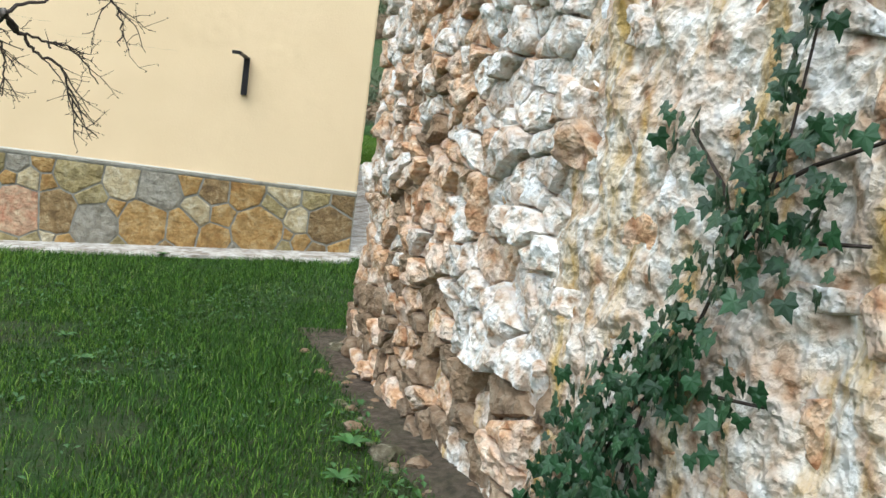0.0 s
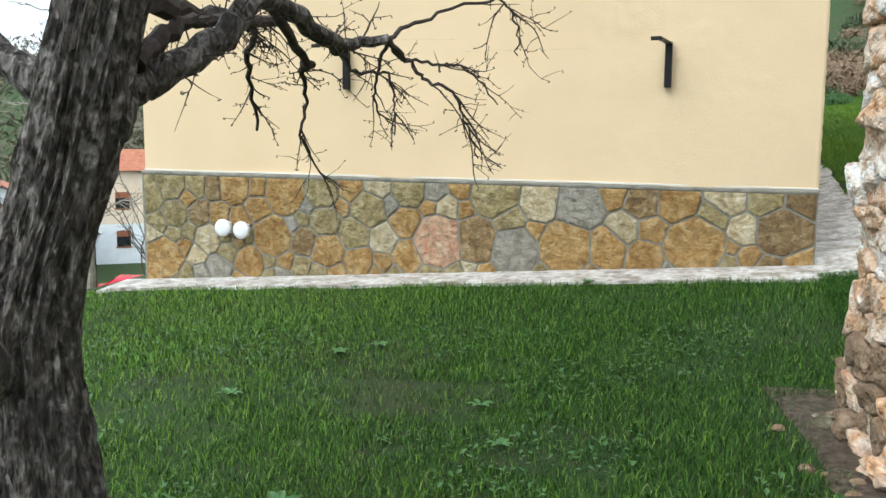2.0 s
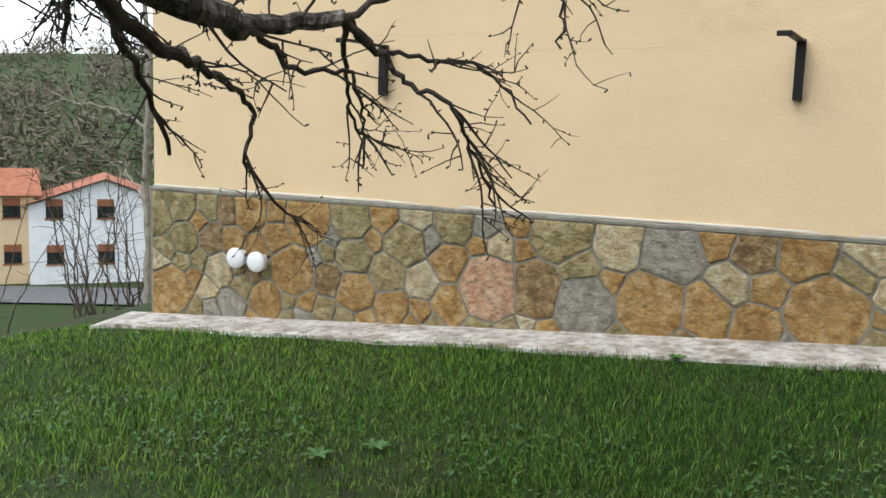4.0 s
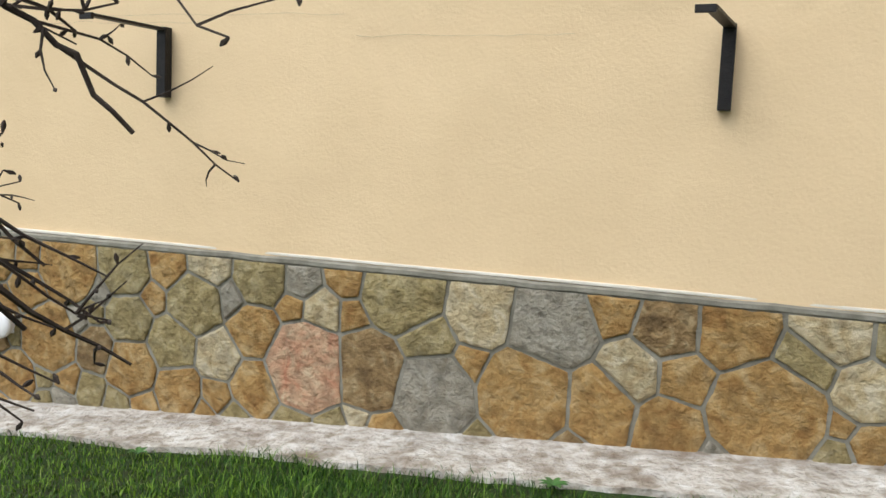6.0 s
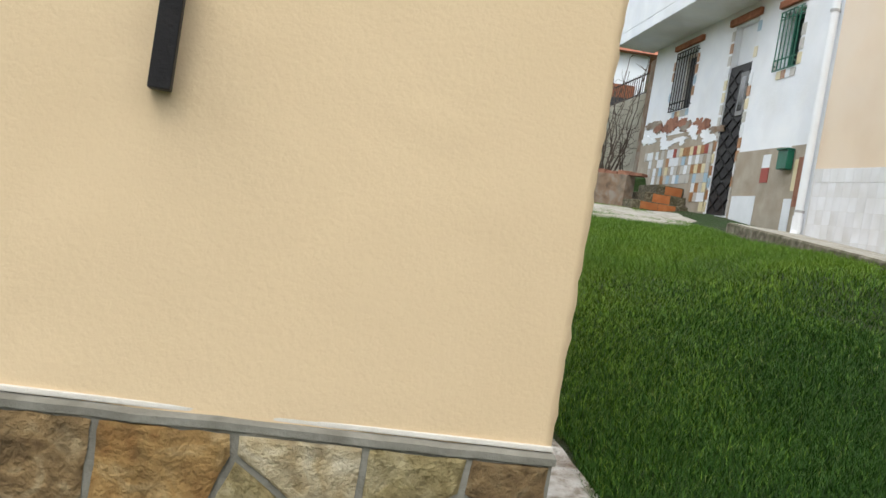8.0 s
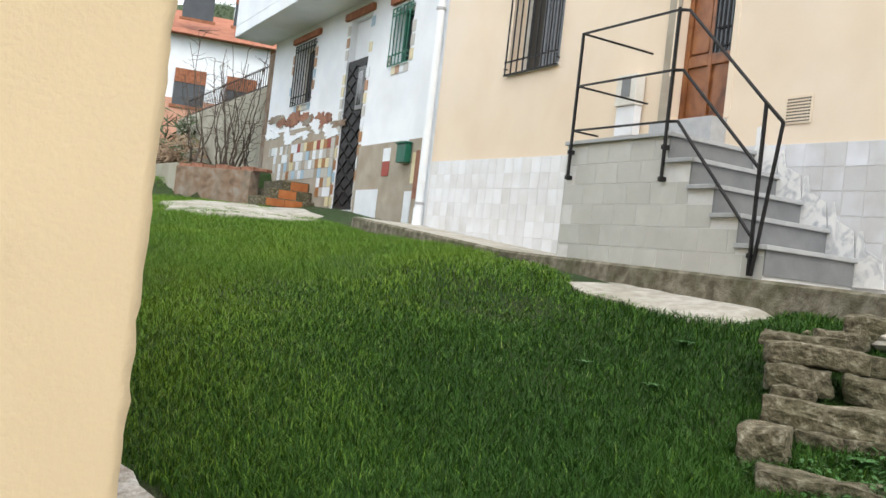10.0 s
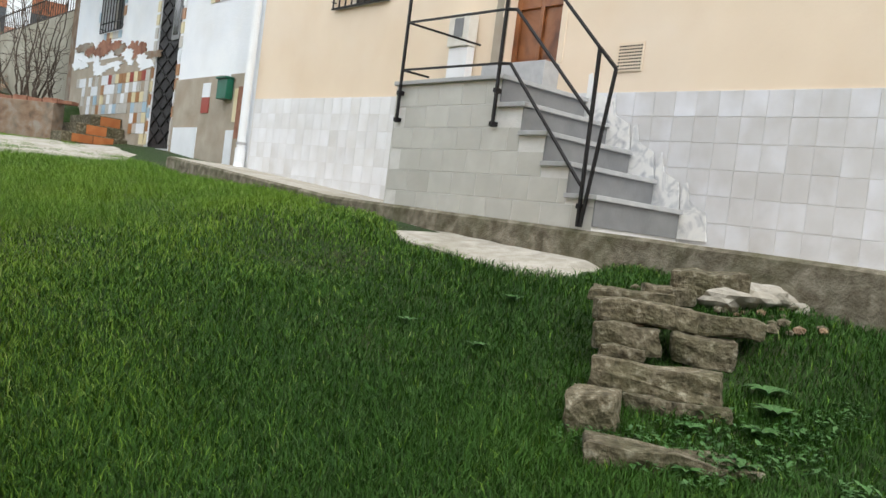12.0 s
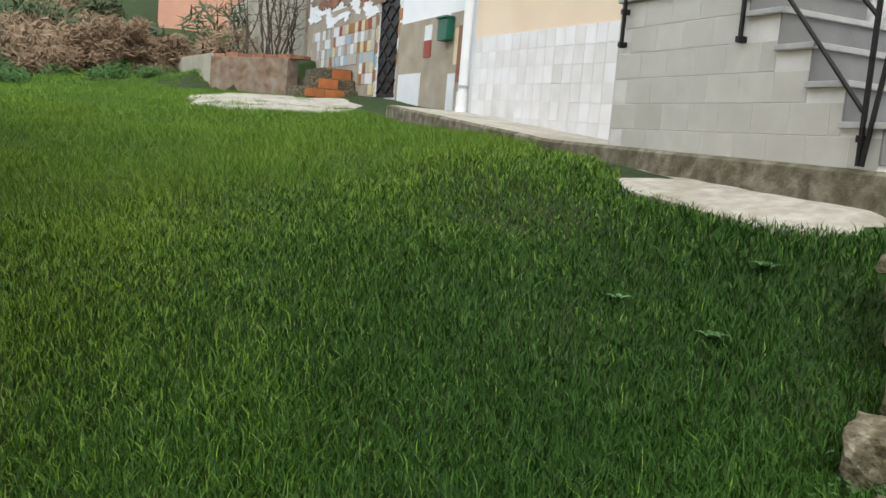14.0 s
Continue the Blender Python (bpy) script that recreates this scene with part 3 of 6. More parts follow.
# round white vents
def round_vent(x, z):
    e = thing("wall_vent", pose(x, -0.03, z), "round white plastic vent cap on the stone facing", "vent", "vents on the stone facing")
    bm = bmesh.new()
    prof = [(0.050, 0.0), (0.050, -0.035), (0.064, -0.036), (0.066, -0.055), (0.060, -0.066), (0.03, -0.071), (0.0, -0.072)]
    rows = []
    for r, y in prof:
        rows.append([bm.verts.new((max(r, 1e-4) * math.cos(k * math.pi / 14), y, max(r, 1e-4) * math.sin(k * math.pi / 14))) for k in range(28)])
    for a, b in zip(rows, rows[1:]):
        for k in range(28):
            bm.faces.new((a[k], a[(k + 1) % 28], b[(k + 1) % 28], b[k]))
    part("cap", bm, WHITE_PLASTIC, e, smooth=True)
    part("collar", boxbm(-0.045, 0.045, -0.012, 0.012, -0.045, 0.045, bevel=0.004), WHITE_PLASTIC, e)

round_vent(-4.145, 0.437)
round_vent(-3.99, 0.425)

# ---- the ruined rubble wall ----
def rubble_bm(poly, depth, rng):
    """A rough broken stone: outline in x, z, face towards -y, split into many uneven facets."""
    cx, cz = sum(p[0] for p in poly) / len(poly), sum(p[1] for p in poly) / len(poly)
    size = math.sqrt(poly_area(poly))
    ring = []
    for i, a in enumerate(poly):
        b = poly[(i + 1) % len(poly)]
        k = max(1, min(7, int(math.hypot(b[0] - a[0], b[1] - a[1]) / 0.018)))
        ring += [(a[0] + (b[0] - a[0]) * q / k - cx, a[1] + (b[1] - a[1]) * q / k - cz) for q in range(k)]
    n = len(ring)
    area = sum(ring[i][0] * ring[(i + 1) % n][1] - ring[(i + 1) % n][0] * ring[i][1] for i in range(n))
    if area < 0:
        ring.reverse()
    bm = bmesh.new()
    off = Vector((rng.uniform(0, 50), rng.uniform(0, 50), rng.uniform(0, 50)))
    tx, tz = rng.uniform(-0.5, 0.5), rng.uniform(-0.5, 0.5)
    rows = []
    for s, d in ((1.02, -0.3), (1.02, 0.45), (0.97, 0.80), (0.88, 0.97), (0.66, 1.0), (0.42, 1.02), (0.2, 1.0)):
        row = []
        for x, z in ring:
            q = Vector((x * s * 14, d * 2, z * s * 14)) + off
            w, w2, w3 = noise.noise(q), noise.noise(q * 0.4), noise.noise(q * 3.1)
            k = s * (1 + 0.13 * w + 0.05 * w3)
            y = -depth * d * (1 + 0.35 * w2) - ((0.30 * w * depth + 0.007 * w3 + 0.004 * abs(noise.noise(q * 6.0))) if d > 0 else 0) + (tx * x + tz * z) * 0.34 * max(d, 0)
            row.append(bm.verts.new((x * k, y, z * k)))
        rows.append(row)
    c = bm.verts.new((0, -depth * (1.0 + 0.3 * noise.noise(off)), 0))
    for r0, r1 in zip(rows, rows[1:]):
        for k in range(n):
            bm.faces.new((r0[k], r0[(k + 1) % n], r1[(k + 1) % n], r1[k]))
    for k in range(n):
        bm.faces.new((rows[-1][k], rows[-1][(k + 1) % n], c))
    bm.normal_update()
    for e in bm.edges:
        if len(e.link_faces) == 2 and e.calc_face_angle() > 0.55:
            e.smooth = False
    return bm, (cx, cz)


R_Y0, R_Y1, R_TOP = -2.45, -9.0, 3.0


def ruin_x(y):
    return -0.15 - 0.125 * (y + 2.5)


ruin = thing("rubble_wall", Matrix(), "ruined rubble wall of pale and ochre limestone with crumbling mortar", "wall")
# mortar body: a rough sheet with thickness; local p runs along the wall from its end, towards the walker
RA = math.atan2(0.125, 1.0)
r_len = (R_Y0 - R_Y1) / math.cos(RA)
RM = Matrix.Translation((ruin_x(R_Y0), R_Y0, 0)) @ Matrix.Rotation(math.atan2(-1.0, 0.125), 4, "Z")
bm = bmesh.new()
NP, NQ = 430, 200
rv = []
for j in range(NQ + 1):
    row = []
    for i in range(NP + 1):
        p, q = r_len * i / NP, -0.3 + (R_TOP + 0.3) * j / NQ
        d = 0.035 + 0.03 * noise.noise(Vector((p * 2.2, q * 2.2, 0))) + 0.028 * noise.noise(Vector((p * 7, q * 7, 4))) + 0.016 * noise.noise(Vector((p * 17, q * 17, 6))) + 0.009 * noise.noise(Vector((p * 43, q * 43, 1)))
        d -= 0.05 * smooth01(0.5, 2.2, p) * smooth01(0.6, 1.6, noise.noise(Vector((p * 0.9, q * 0.5, 8))) + 0.9)
        d -= 0.05 * float(smooth01(0.6, -0.1, q))
        row.append(bm.verts.new((p, d, q + (0.15 * noise.noise(Vector((p * 1.5, 0, 3))) if j == NQ else 0))))
    rv.append(row)
for j in range(NQ):
    for i in range(NP):
        bm.faces.new((rv[j][i], rv[j][i + 1], rv[j + 1][i + 1], rv[j + 1][i]))
bk = [[bm.verts.new((p, 0.6, -0.3)), bm.verts.new((p, 0.6, R_TOP))] for p in (0, r_len)]
bm.faces.new([row[0] for row in rv] + [bk[0][1], bk[0][0]])
bm.faces.new([row[-1] for row in reversed(rv)] + [bk[1][0], bk[1][1]])
bm.faces.new(rv[-1] + [bk[1][1], bk[0][1]])
bm.faces.new((bk[0][0], bk[0][1], bk[1][1], bk[1][0]))
body = part("mortar_body", bm, RUIN_MORTAR, ruin, m=RM)
def cz_low(poly):
    return min(q[1] for q in poly)


rng = random.Random(5)
rest = ([], [], [])
seeds = []
tries = 0
while tries < 14000 and len(seeds) < 900:
    tries += 1
    p, q = rng.uniform(0.03, 5.2), rng.uniform(-0.08, 2.6)
    big = smooth01(1.4, 1.8, p) * smooth01(2.8, 2.5, p)
    r = rng.uniform(0.028, 0.052) + 0.045 * float(big) * rng.random() + (0.03 * rng.random() if p > 2.6 else 0) + (0.04 * rng.random() if p < 0.6 else 0)
    if all((p - P) ** 2 + ((q - Q) * 1.6) ** 2 > (0.86 * (r + R)) ** 2 for P, Q, R in seeds):
        seeds.append((p, q, r * 0.85))
for (p, q, r), poly in zip(seeds, cells(seeds, [(0.0, -0.15), (5.4, -0.15), (5.4, 2.75), (0.0, 2.75)], 0.010, 1.6)):
    if not poly:
        continue
    lichen_zone = noise.noise(Vector((p * 0.9, q * 0.5, 8)))
    if p > 2.5 and rng.random() < (0.35 if q > 0.5 else 0.15):
        continue
    ar = math.sqrt(poly_area(poly))
    if ar < 0.03 or (ar > 0.17 and (cz_low(poly) < 0.1 or p < 0.3)):
        continue
    b_, (cx, cz) = rubble_bm(poly, rng.uniform(0.3, 0.75) * min(ar, 0.11) * (1 - 0.45 * float(smooth01(2.4, 2.9, p))) * (0.55 + 0.45 * float(smooth01(0.2, 0.7, p))), rng)
    w = rng.random() + 0.55 * float(smooth01(1.5, 1.9, cx) * smooth01(3.0, 2.6, cx)) - (0.2 if 0.5 < cx < 1.5 else 0)
    mat_ = ROCK_WHITE if w > 0.62 else ROCK_RED if w > -0.05 else ROCK_GREY
    if cz < (0.50 if p < 2.7 else 0.25) + 0.16 * noise.noise(Vector((cx * 2, 0, 7))):
        mat_ = rng.choice([ROCK_GREY, ROCK_GREY, ROCK_GREY, ROCK_RED])
    at = RM @ Matrix.Translation((cx, 0.045 + rng.uniform(-0.012, 0.016) - 0.05 * float(smooth01(0.6, -0.1, cz)), cz))
    if 0.45 < cx < 3.1 and cz < 1.42 and ar > 0.052:
        part("stone", b_, mat_, ruin, smooth=True, m=at)
    else:
        b_.transform(at)
        base_ = len(rest[0])
        b_.verts.index_update()
        rest[0].extend(v.co.copy() for v in b_.verts)
        rest[1].extend([base_ + v.index for v in f.verts] for f in b_.faces)
        rest[2].extend([(ROCK_WHITE, ROCK_RED, ROCK_GREY).index(mat_)] * len(b_.faces))
        b_.free()
me_ = bpy.data.meshes.new("stone_rest")
me_.from_pydata(rest[0], [], rest[1])
for mat_ in (ROCK_WHITE, ROCK_RED, ROCK_GREY):
    me_.materials.append(mat_)
me_.polygons.foreach_set("material_index", rest[2])
me_.polygons.foreach_set("use_smooth", [True] * len(me_.polygons))
ob_ = new("stone_rest", me_)
ob_.parent = ruin
tagged(ob_, kind="stuff")

# bare soil along the foot of the ruined wall
bm = bmesh.new()
prev = None
for i in range(70):
    y = -2.2 - 4.6 * i / 69
    w = 0.20 + 0.12 * noise.noise(Vector((y * 1.6, 0, 0))) + 0.07 * noise.noise(Vector((y * 6, 3, 0)))
    row = []
    for k in range(7):
        x = ruin_x(y) + 0.05 - (w + 0.05) * k / 6
        row.append(bm.verts.new((x, y, float(gz(x, y)) + (0.012 if k < 6 else -0.02) + 0.012 * noise.noise(Vector((x * 9, y * 9, 2))))))
    if prev:
        for k in range(6):
            bm.faces.new((prev[k], row[k], row[k + 1], prev[k + 1]))
    prev = row
tagged(part("soil", bm, SOIL, None, smooth=True), "bare brown soil along the foot of the ruined wall", "soil", kind="structure")

# ---- the neighbouring houses ----
F = Matrix.Rotation(radians(-7), 4, "Z")
FX, LX = 4.82, 3.97
TILE_TOP = 2.50


def ledge_z(u):
    return 1.505 + 0.018 * (u - 4.4) + 0.058 * max(0.0, u - 5.0)


cream = thing("house", F, "pale cream terraced house with a white tiled dado", "house")
holes = [(5.75, 6.68, 3.45, 4.95), (3.50, 4.08, 2.69, 4.75)]
part("wall", wall_cells(bmesh.new(), -4.0, 8.2, 0.6, 7.5, holes, FX, FX + 0.35), CREAM_FAR, cream)
part("side_wall", boxbm(FX + 0.35, FX + 6, -4.0, -3.7, 0.6, 7.5), CREAM_FAR, cream)
part("roof", boxbm(FX - 0.3, FX + 6.2, -4.3, 8.2, 7.5, 7.75, bevel=0.02), RUST_PAINT, cream, "clay tile roof")
part("back_wall", boxbm(FX + 5.7, FX + 6, -3.7, 8.2, 0.6, 7.5), CREAM_FAR, cream)

white = thing("house", F, "old whitewashed house with peeling render and coloured tile fragments", "house")
holes = [(12.82, 13.82, 3.80, 4.84), (10.55, 11.33, 1.95, 4.88), (9.17, 9.75, 3.97, 4.75)]
part("wall", wall_cells(bmesh.new(), 8.2, 15.05, 1.3, 7.5, holes, FX, FX + 0.35), WHITE_WALL, white)
part("back_wall", boxbm(FX + 5.7, FX + 6, 8.2, 15.05, 1.3, 7.5), WHITE_WALL, white)
part("side_wall", boxbm(FX + 0.35, FX + 5.7, 14.75, 15.05, 1.3, 7.5), GREY_RENDER, white)
part("floor_slab", boxbm(FX + 0.35, FX + 5.7, 8.2, 14.7, 1.3, 1.9), CONCRETE, white)
part("roof", boxbm(FX - 0.2, FX + 6.2, 8.2, 15.3, 7.5, 7.75, bevel=0.02), RUST_PAINT, white, "clay tile roof")
part("balcony_slab", boxbm(FX - 0.75, FX - 0.003, 9.6, 15.3, 5.12, 5.32, bevel=0.015), WHITE_WALL, white, "white overhanging balcony slab")
part("balcony_front", boxbm(FX - 0.75, FX - 0.60, 9.6, 15.3, 5.321, 6.3, bevel=0.015), WHITE_WALL, white)


def barred_window(parent, y0, y1, z0, z1, bar_mat, n, grid=False):
    w = part("window", boxbm(FX + 0.20, FX + 0.22, y0, y1, z0, z1), GLASS_DARK, parent, "dark glass behind iron bars")
    bm = bmesh.new()
    for a in ((y0, y0 + 0.05, z0, z1), (y1 - 0.05, y1, z0, z1), (y0 + 0.05, y1 - 0.05, z0, z0 + 0.05), (y0 + 0.05, y1 - 0.05, z1 - 0.05, z1)):
        box(bm, FX + 0.16, FX + 0.199, *a)
    part("window_frame", bm, TRIM_WHITE if not grid else bar_mat, w)
    x = FX - 0.05
    for k in range(n):
        y = y0 + 0.02 + (y1 - y0 - 0.04) * k / (n - 1)
        part("bar", bars(bmesh.new(), [((x, y, z0 - 0.02), (x, y, z1))], 0.009), bar_mat, w)
    for z in (z0 - 0.02, z0 + 0.12, z1 - 0.1, z1):
        part("crossbar", bars(bmesh.new(), [((x + 0.012, y0 - 0.02, z), (x + 0.012, y1 + 0.02, z))], 0.011), bar_mat, w)
    for y in (y0 - 0.01, y1 + 0.01):
        for z in (z0 + 0.05, z1 - 0.05):
            part("stay", bars(bmesh.new(), [((x, y, z), (FX + 0.05, y, z))], 0.009), bar_mat, w)
    return w


w_c = barred_window(cream, 5.75, 6.68, 3.45, 4.95, BLACK_IRON, 9)
part("window_sill", boxbm(FX - 0.02, FX + 0.15, 5.75, 6.68, 3.425, 3.449, bevel=0.004), TREAD, w_c)
w_a = barred_window(white, 12.78, 13.72, 3.80, 4.84, BLACK_IRON, 8)
part("lintel", boxbm(FX - 0.06, FX - 0.003, 12.6, 13.9, 4.90, 5.0, bevel=0.012), RUST_PAINT, w_a, "rust-red lintel ledge")
w_b = barred_window(white, 9.17, 9.75, 3.97, 4.75, GREEN_PAINT, 6, True)
part("lintel", boxbm(FX - 0.06, FX - 0.003, 9.1, 9.85, 4.82, 4.92, bevel=0.012), RUST_PAINT, w_b, "rust-red lintel ledge")

# black lattice door of the white house
dk = part("door", boxbm(FX + 0.02, FX + 0.05, 10.56, 11.32, 1.96, 4.24), BLACK_IRON, white, "black wrought-iron lattice door")
for k in range(9):
    z = 2.02 + 0.24 * k
    for y in (10.75, 11.13):
        part("rosette", bars(bmesh.new(), [((FX + 0.012, y - 0.16, z), (FX + 0.012, y + 0.16, z + 0.2)), ((FX + 0.012, y + 0.16, z), (FX + 0.012, y - 0.16, z + 0.2))], 0.012), BLACK_IRON, dk)
part("transom", boxbm(FX + 0.1, FX + 0.13, 10.56, 11.32, 4.245, 4.87), WHITE_WALL, white, "pale panel above the door")
part("door_window", boxbm(FX - 0.002, FX + 0.019, 10.60, 10.86, 3.45, 4.10, bevel=0.008), SLATE, dk, "small grey framed window in the door")
part("pane", boxbm(FX - 0.006, FX - 0.0025, 10.65, 10.81, 3.52, 4.03), GLASS_DARK, dk)
part("lintel", boxbm(FX - 0.06, FX - 0.003, 10.45, 11.5, 4.89, 5.0, bevel=0.012), RUST_PAINT, white, "rust-red lintel ledge")
part("door_sill", boxbm(FX - 0.03, FX + 0.3, 10.56, 11.32, 1.82, 1.949, bevel=0.008), TREAD, white)

# lower wall of the white house: bare grey render, peeled patches and odd tiles
part("render_patch", boxbm(FX - 0.012, FX - 0.002, 8.42, 10.50, 1.75, 2.88), GREY_RENDER, white, "bare grey render")
part("render_patch", boxbm(FX - 0.012, FX - 0.002, 11.40, 15.04, 1.85, 3.35), GREY_RENDER, white, "bare grey render")
rng = random.Random(8)


def flat_patch(y, z, ry, rz, off, mat, n=44):
    """A thin ragged flake of render on the wall."""
    bm = bmesh.new()
    o = rng.uniform(0, 60)
    ring = []
    for a in range(n):
        t = 2 * math.pi * a / n
        k = 1 + 0.5 * noise.noise(Vector((math.cos(t) * 1.9 + o, math.sin(t) * 1.9, 0))) + 0.35 * noise.noise(Vector((math.cos(t) * 5 + o, math.sin(t) * 5, 4))) + 0.15 * noise.noise(Vector((math.cos(t) * 13 + o, math.sin(t) * 13, 8)))
        ring.append((y + ry * k * math.cos(t), z + rz * k * math.sin(t)))
    f0 = [bm.verts.new((FX - off, a, b)) for a, b in ring]
    f1 = [bm.verts.new((FX - 0.001, a, b)) for a, b in ring]
    bm.faces.new(f0[::-1])
    for a in range(n):
        bm.faces.new((f0[a], f0[(a + 1) % n], f1[(a + 1) % n], f1[a]))
    bmesh.ops.recalc_face_normals(bm, faces=bm.faces)
    part("peeled_patch", bm, mat, white)


for k in range(13):
    flat_patch(11.4 + 0.27 * k + rng.gauss(0, 0.1), 3.28 + 0.14 * rng.random() + 0.02 * k, rng.uniform(0.12, 0.42), rng.uniform(0.05, 0.13), 0.0135 + 0.0004 * k, rng.choice([BRICK, RENDER_BROWN, GREY_RENDER, BRICK]))
for k in range(11):
    flat_patch(11.6 + 0.31 * k + rng.gauss(0, 0.14), 3.16 + 0.24 * rng.random(), rng.uniform(0.10, 0.34), rng.uniform(0.04, 0.12), 0.020 + 0.0004 * k, WHITE_WALL)
T_COL = {"white": (0.74, 0.77, 0.80), "cream": (0.66, 0.58, 0.36), "blue": (0.10, 0.20, 0.36), "red": (0.30, 0.045, 0.03), "sky": (0.34, 0.48, 0.58), "brown": (0.34, 0.16, 0.06), "grey": (0.48, 0.46, 0.42)}
T_MAT = {k: material("tile_" + k, [tuple(0.9 * c for c in v), v], 5, 0.3, 0.1, 40) for k, v in T_COL.items()}
for r in range(7):
    for c in range(22):
        y, z = 11.44 + 0.155 * c, 2.0 + 0.155 * r
        if y > 11.95 and z < 2.40 or rng.random() < 0.12 or (y > 13.4 and rng.random() < 0.5):
            continue
        k = rng.choice(["white", "white", "white", "white", "white", "white", "cream", "cream", "cream", "sky", "grey", "grey", "grey", "grey", "blue", "red", "brown", "brown"])
        t = part("tile", boxbm(FX - 0.02, FX - 0.0125, y, y + 0.148, z, z + 0.148), T_MAT[k], white)
for y0, y1, z0, z1, k in ((9.65, 10.4, 1.78, 2.24, "white"), (9.38, 9.6, 2.42, 2.62, "red"), (9.38, 9.6, 2.621, 2.80, "white"), (8.62, 8.82, 1.75, 2.2, "white"), (8.50, 8.7, 2.3, 2.7, "cream"), (8.86, 9.05, 2.7, 2.88, "white")):
    part("tile", boxbm(FX - 0.02, FX - 0.0125, y0, y1, z0, z1), T_MAT[k], white)
part("brick_patch", boxbm(FX - 0.021, FX - 0.0125, 8.42, 8.6, 2.1, 2.72), BRICK, white, "exposed brick patch")
for hy0, hy1, hz0, hz1 in ((12.82, 13.82, 3.80, 4.84), (10.55, 11.33, 2.0, 4.88), (9.17, 9.75, 3.97, 4.75)):
    n = int((hz1 - hz0) / 0.19)
    for i in range(n):
        for yy in (hy0 - 0.105, hy1 + 0.003):
            if rng.random() < 0.85:
                part("tile", boxbm(FX - 0.012, FX - 0.002, yy, yy + 0.102, hz0 + 0.19 * i, hz0 + 0.19 * i + 0.15), T_MAT[rng.choice(["grey", "cream", "sky", "white", "grey", "brown"])], white)
    if hz0 > 3:
        for i in range(int((hy1 - hy0) / 0.13)):
            part("tile", boxbm(FX - 0.012, FX - 0.002, hy0 + 0.13 * i, hy0 + 0.13 * i + 0.122, hz0 - 0.14, hz0 - 0.03), T_MAT[rng.choice(["grey", "cream", "sky", "white", "brown"])], white)
letter = thing("letter_box", F @ Matrix.Translation((FX - 0.012, 8.87, 2.71)), "green painted metal letter box on bare render", "letter box")
part("box", boxbm(-0.10, -0.01, -0.13, 0.13, -0.14, 0.10, bevel=0.006), GREEN_PAINT, letter)
part("lid", boxbm(-0.125, -0.01, -0.14, 0.14, 0.1005, 0.125, bevel=0.005), GREEN_PAINT, letter)

# down pipe between the houses
pipe = thing("downpipe", F @ Matrix.Translation((FX - 0.07, 8.27, 0)), "white plastic downpipe between two houses", "downpipe")
part("pipe", tube(bmesh.new(), [(0, 0, 1.86), (0, 0, 7.4)], [0.05, 0.05], 14), WHITE_WALL, pipe, smooth=False)
part("shoe", tube(bmesh.new(), [(0, 0, 1.98), (0, 0, 1.80), (-0.02, -0.02, 1.74), (-0.07, -0.05, 1.70)], [0.062, 0.062, 0.06, 0.055], 14), WHITE_WALL, pipe)
for z in (2.02, 4.45, 6.4):
    part("clamp", tube(bmesh.new(), [(0, 0, z), (0, 0, z + 0.03)], [0.06, 0.06], 14), TREAD, pipe)

# dado tiles on the cream house
bm = boxbm(FX - 0.012, FX - 0.002, -4.0, 8.18, 1.2, TILE_TOP - 0.002)
for v in bm.verts:
    v.co.z += 0.02 * (v.co.y - 5.0)
dado = part("dado", bm, GROUT, cream, "pale glazed tile dado")
me_t = mesh_of("tile", boxbm(-0.0028, 0.0, 0.002, 0.163, 0.002, 0.163, bevel=0.001), WHITE_TILE)
# Greyer tile with paler blotches, set where u is 3.3 or less.
me_w = mesh_of("tile", boxbm(-0.0028, 0.0, 0.002, 0.163, 0.002, 0.163, bevel=0.001), BLOTCHED_TILE)
for r in range(7):
    for c in range(46):
        u = 8.15 - 0.165 * (c + 1)
        z = TILE_TOP - 0.165 * (r + 1)
        if z + 0.165 < ledge_z(u):
            continue
        ob = new("tile", me_t if u > 3.3 else me_w)
        ob.parent = dado
        ob.matrix_basis = Matrix.Translation((FX - 0.0125, u, z + 0.02 * (u - 5.0)))

# ledge in front of the cream house
bm = bmesh.new()
prev = None
for i in range(65):
    u = -4.0 + 12.4 * i / 64
    zt = ledge_z(u) + 0.004 * noise.noise(Vector((u * 3, 0, 0)))
    x0 = LX - 0.02 + 0.012 * noise.noise(Vector((u * 2, 5, 0)))
    row = [bm.verts.new((FX - 0.013, u, zt + 0.004)), bm.verts.new((x0 + 0.02, u, zt)), bm.verts.new((x0 - 0.006, u, zt - 0.02)), bm.verts.new((x0 - 0.02 + 0.01 * noise.noise(Vector((u * 5, 7, 0))), u, zt - 0.20)), bm.verts.new((x0 - 0.03, u, zt - 0.9))]
    if prev:
        for k in range(4):
            f = bm.faces.new((row[k], row[k + 1], prev[k + 1], prev[k]))
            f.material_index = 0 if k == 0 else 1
    prev = row
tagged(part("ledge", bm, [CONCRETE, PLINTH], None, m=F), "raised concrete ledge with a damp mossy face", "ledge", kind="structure")
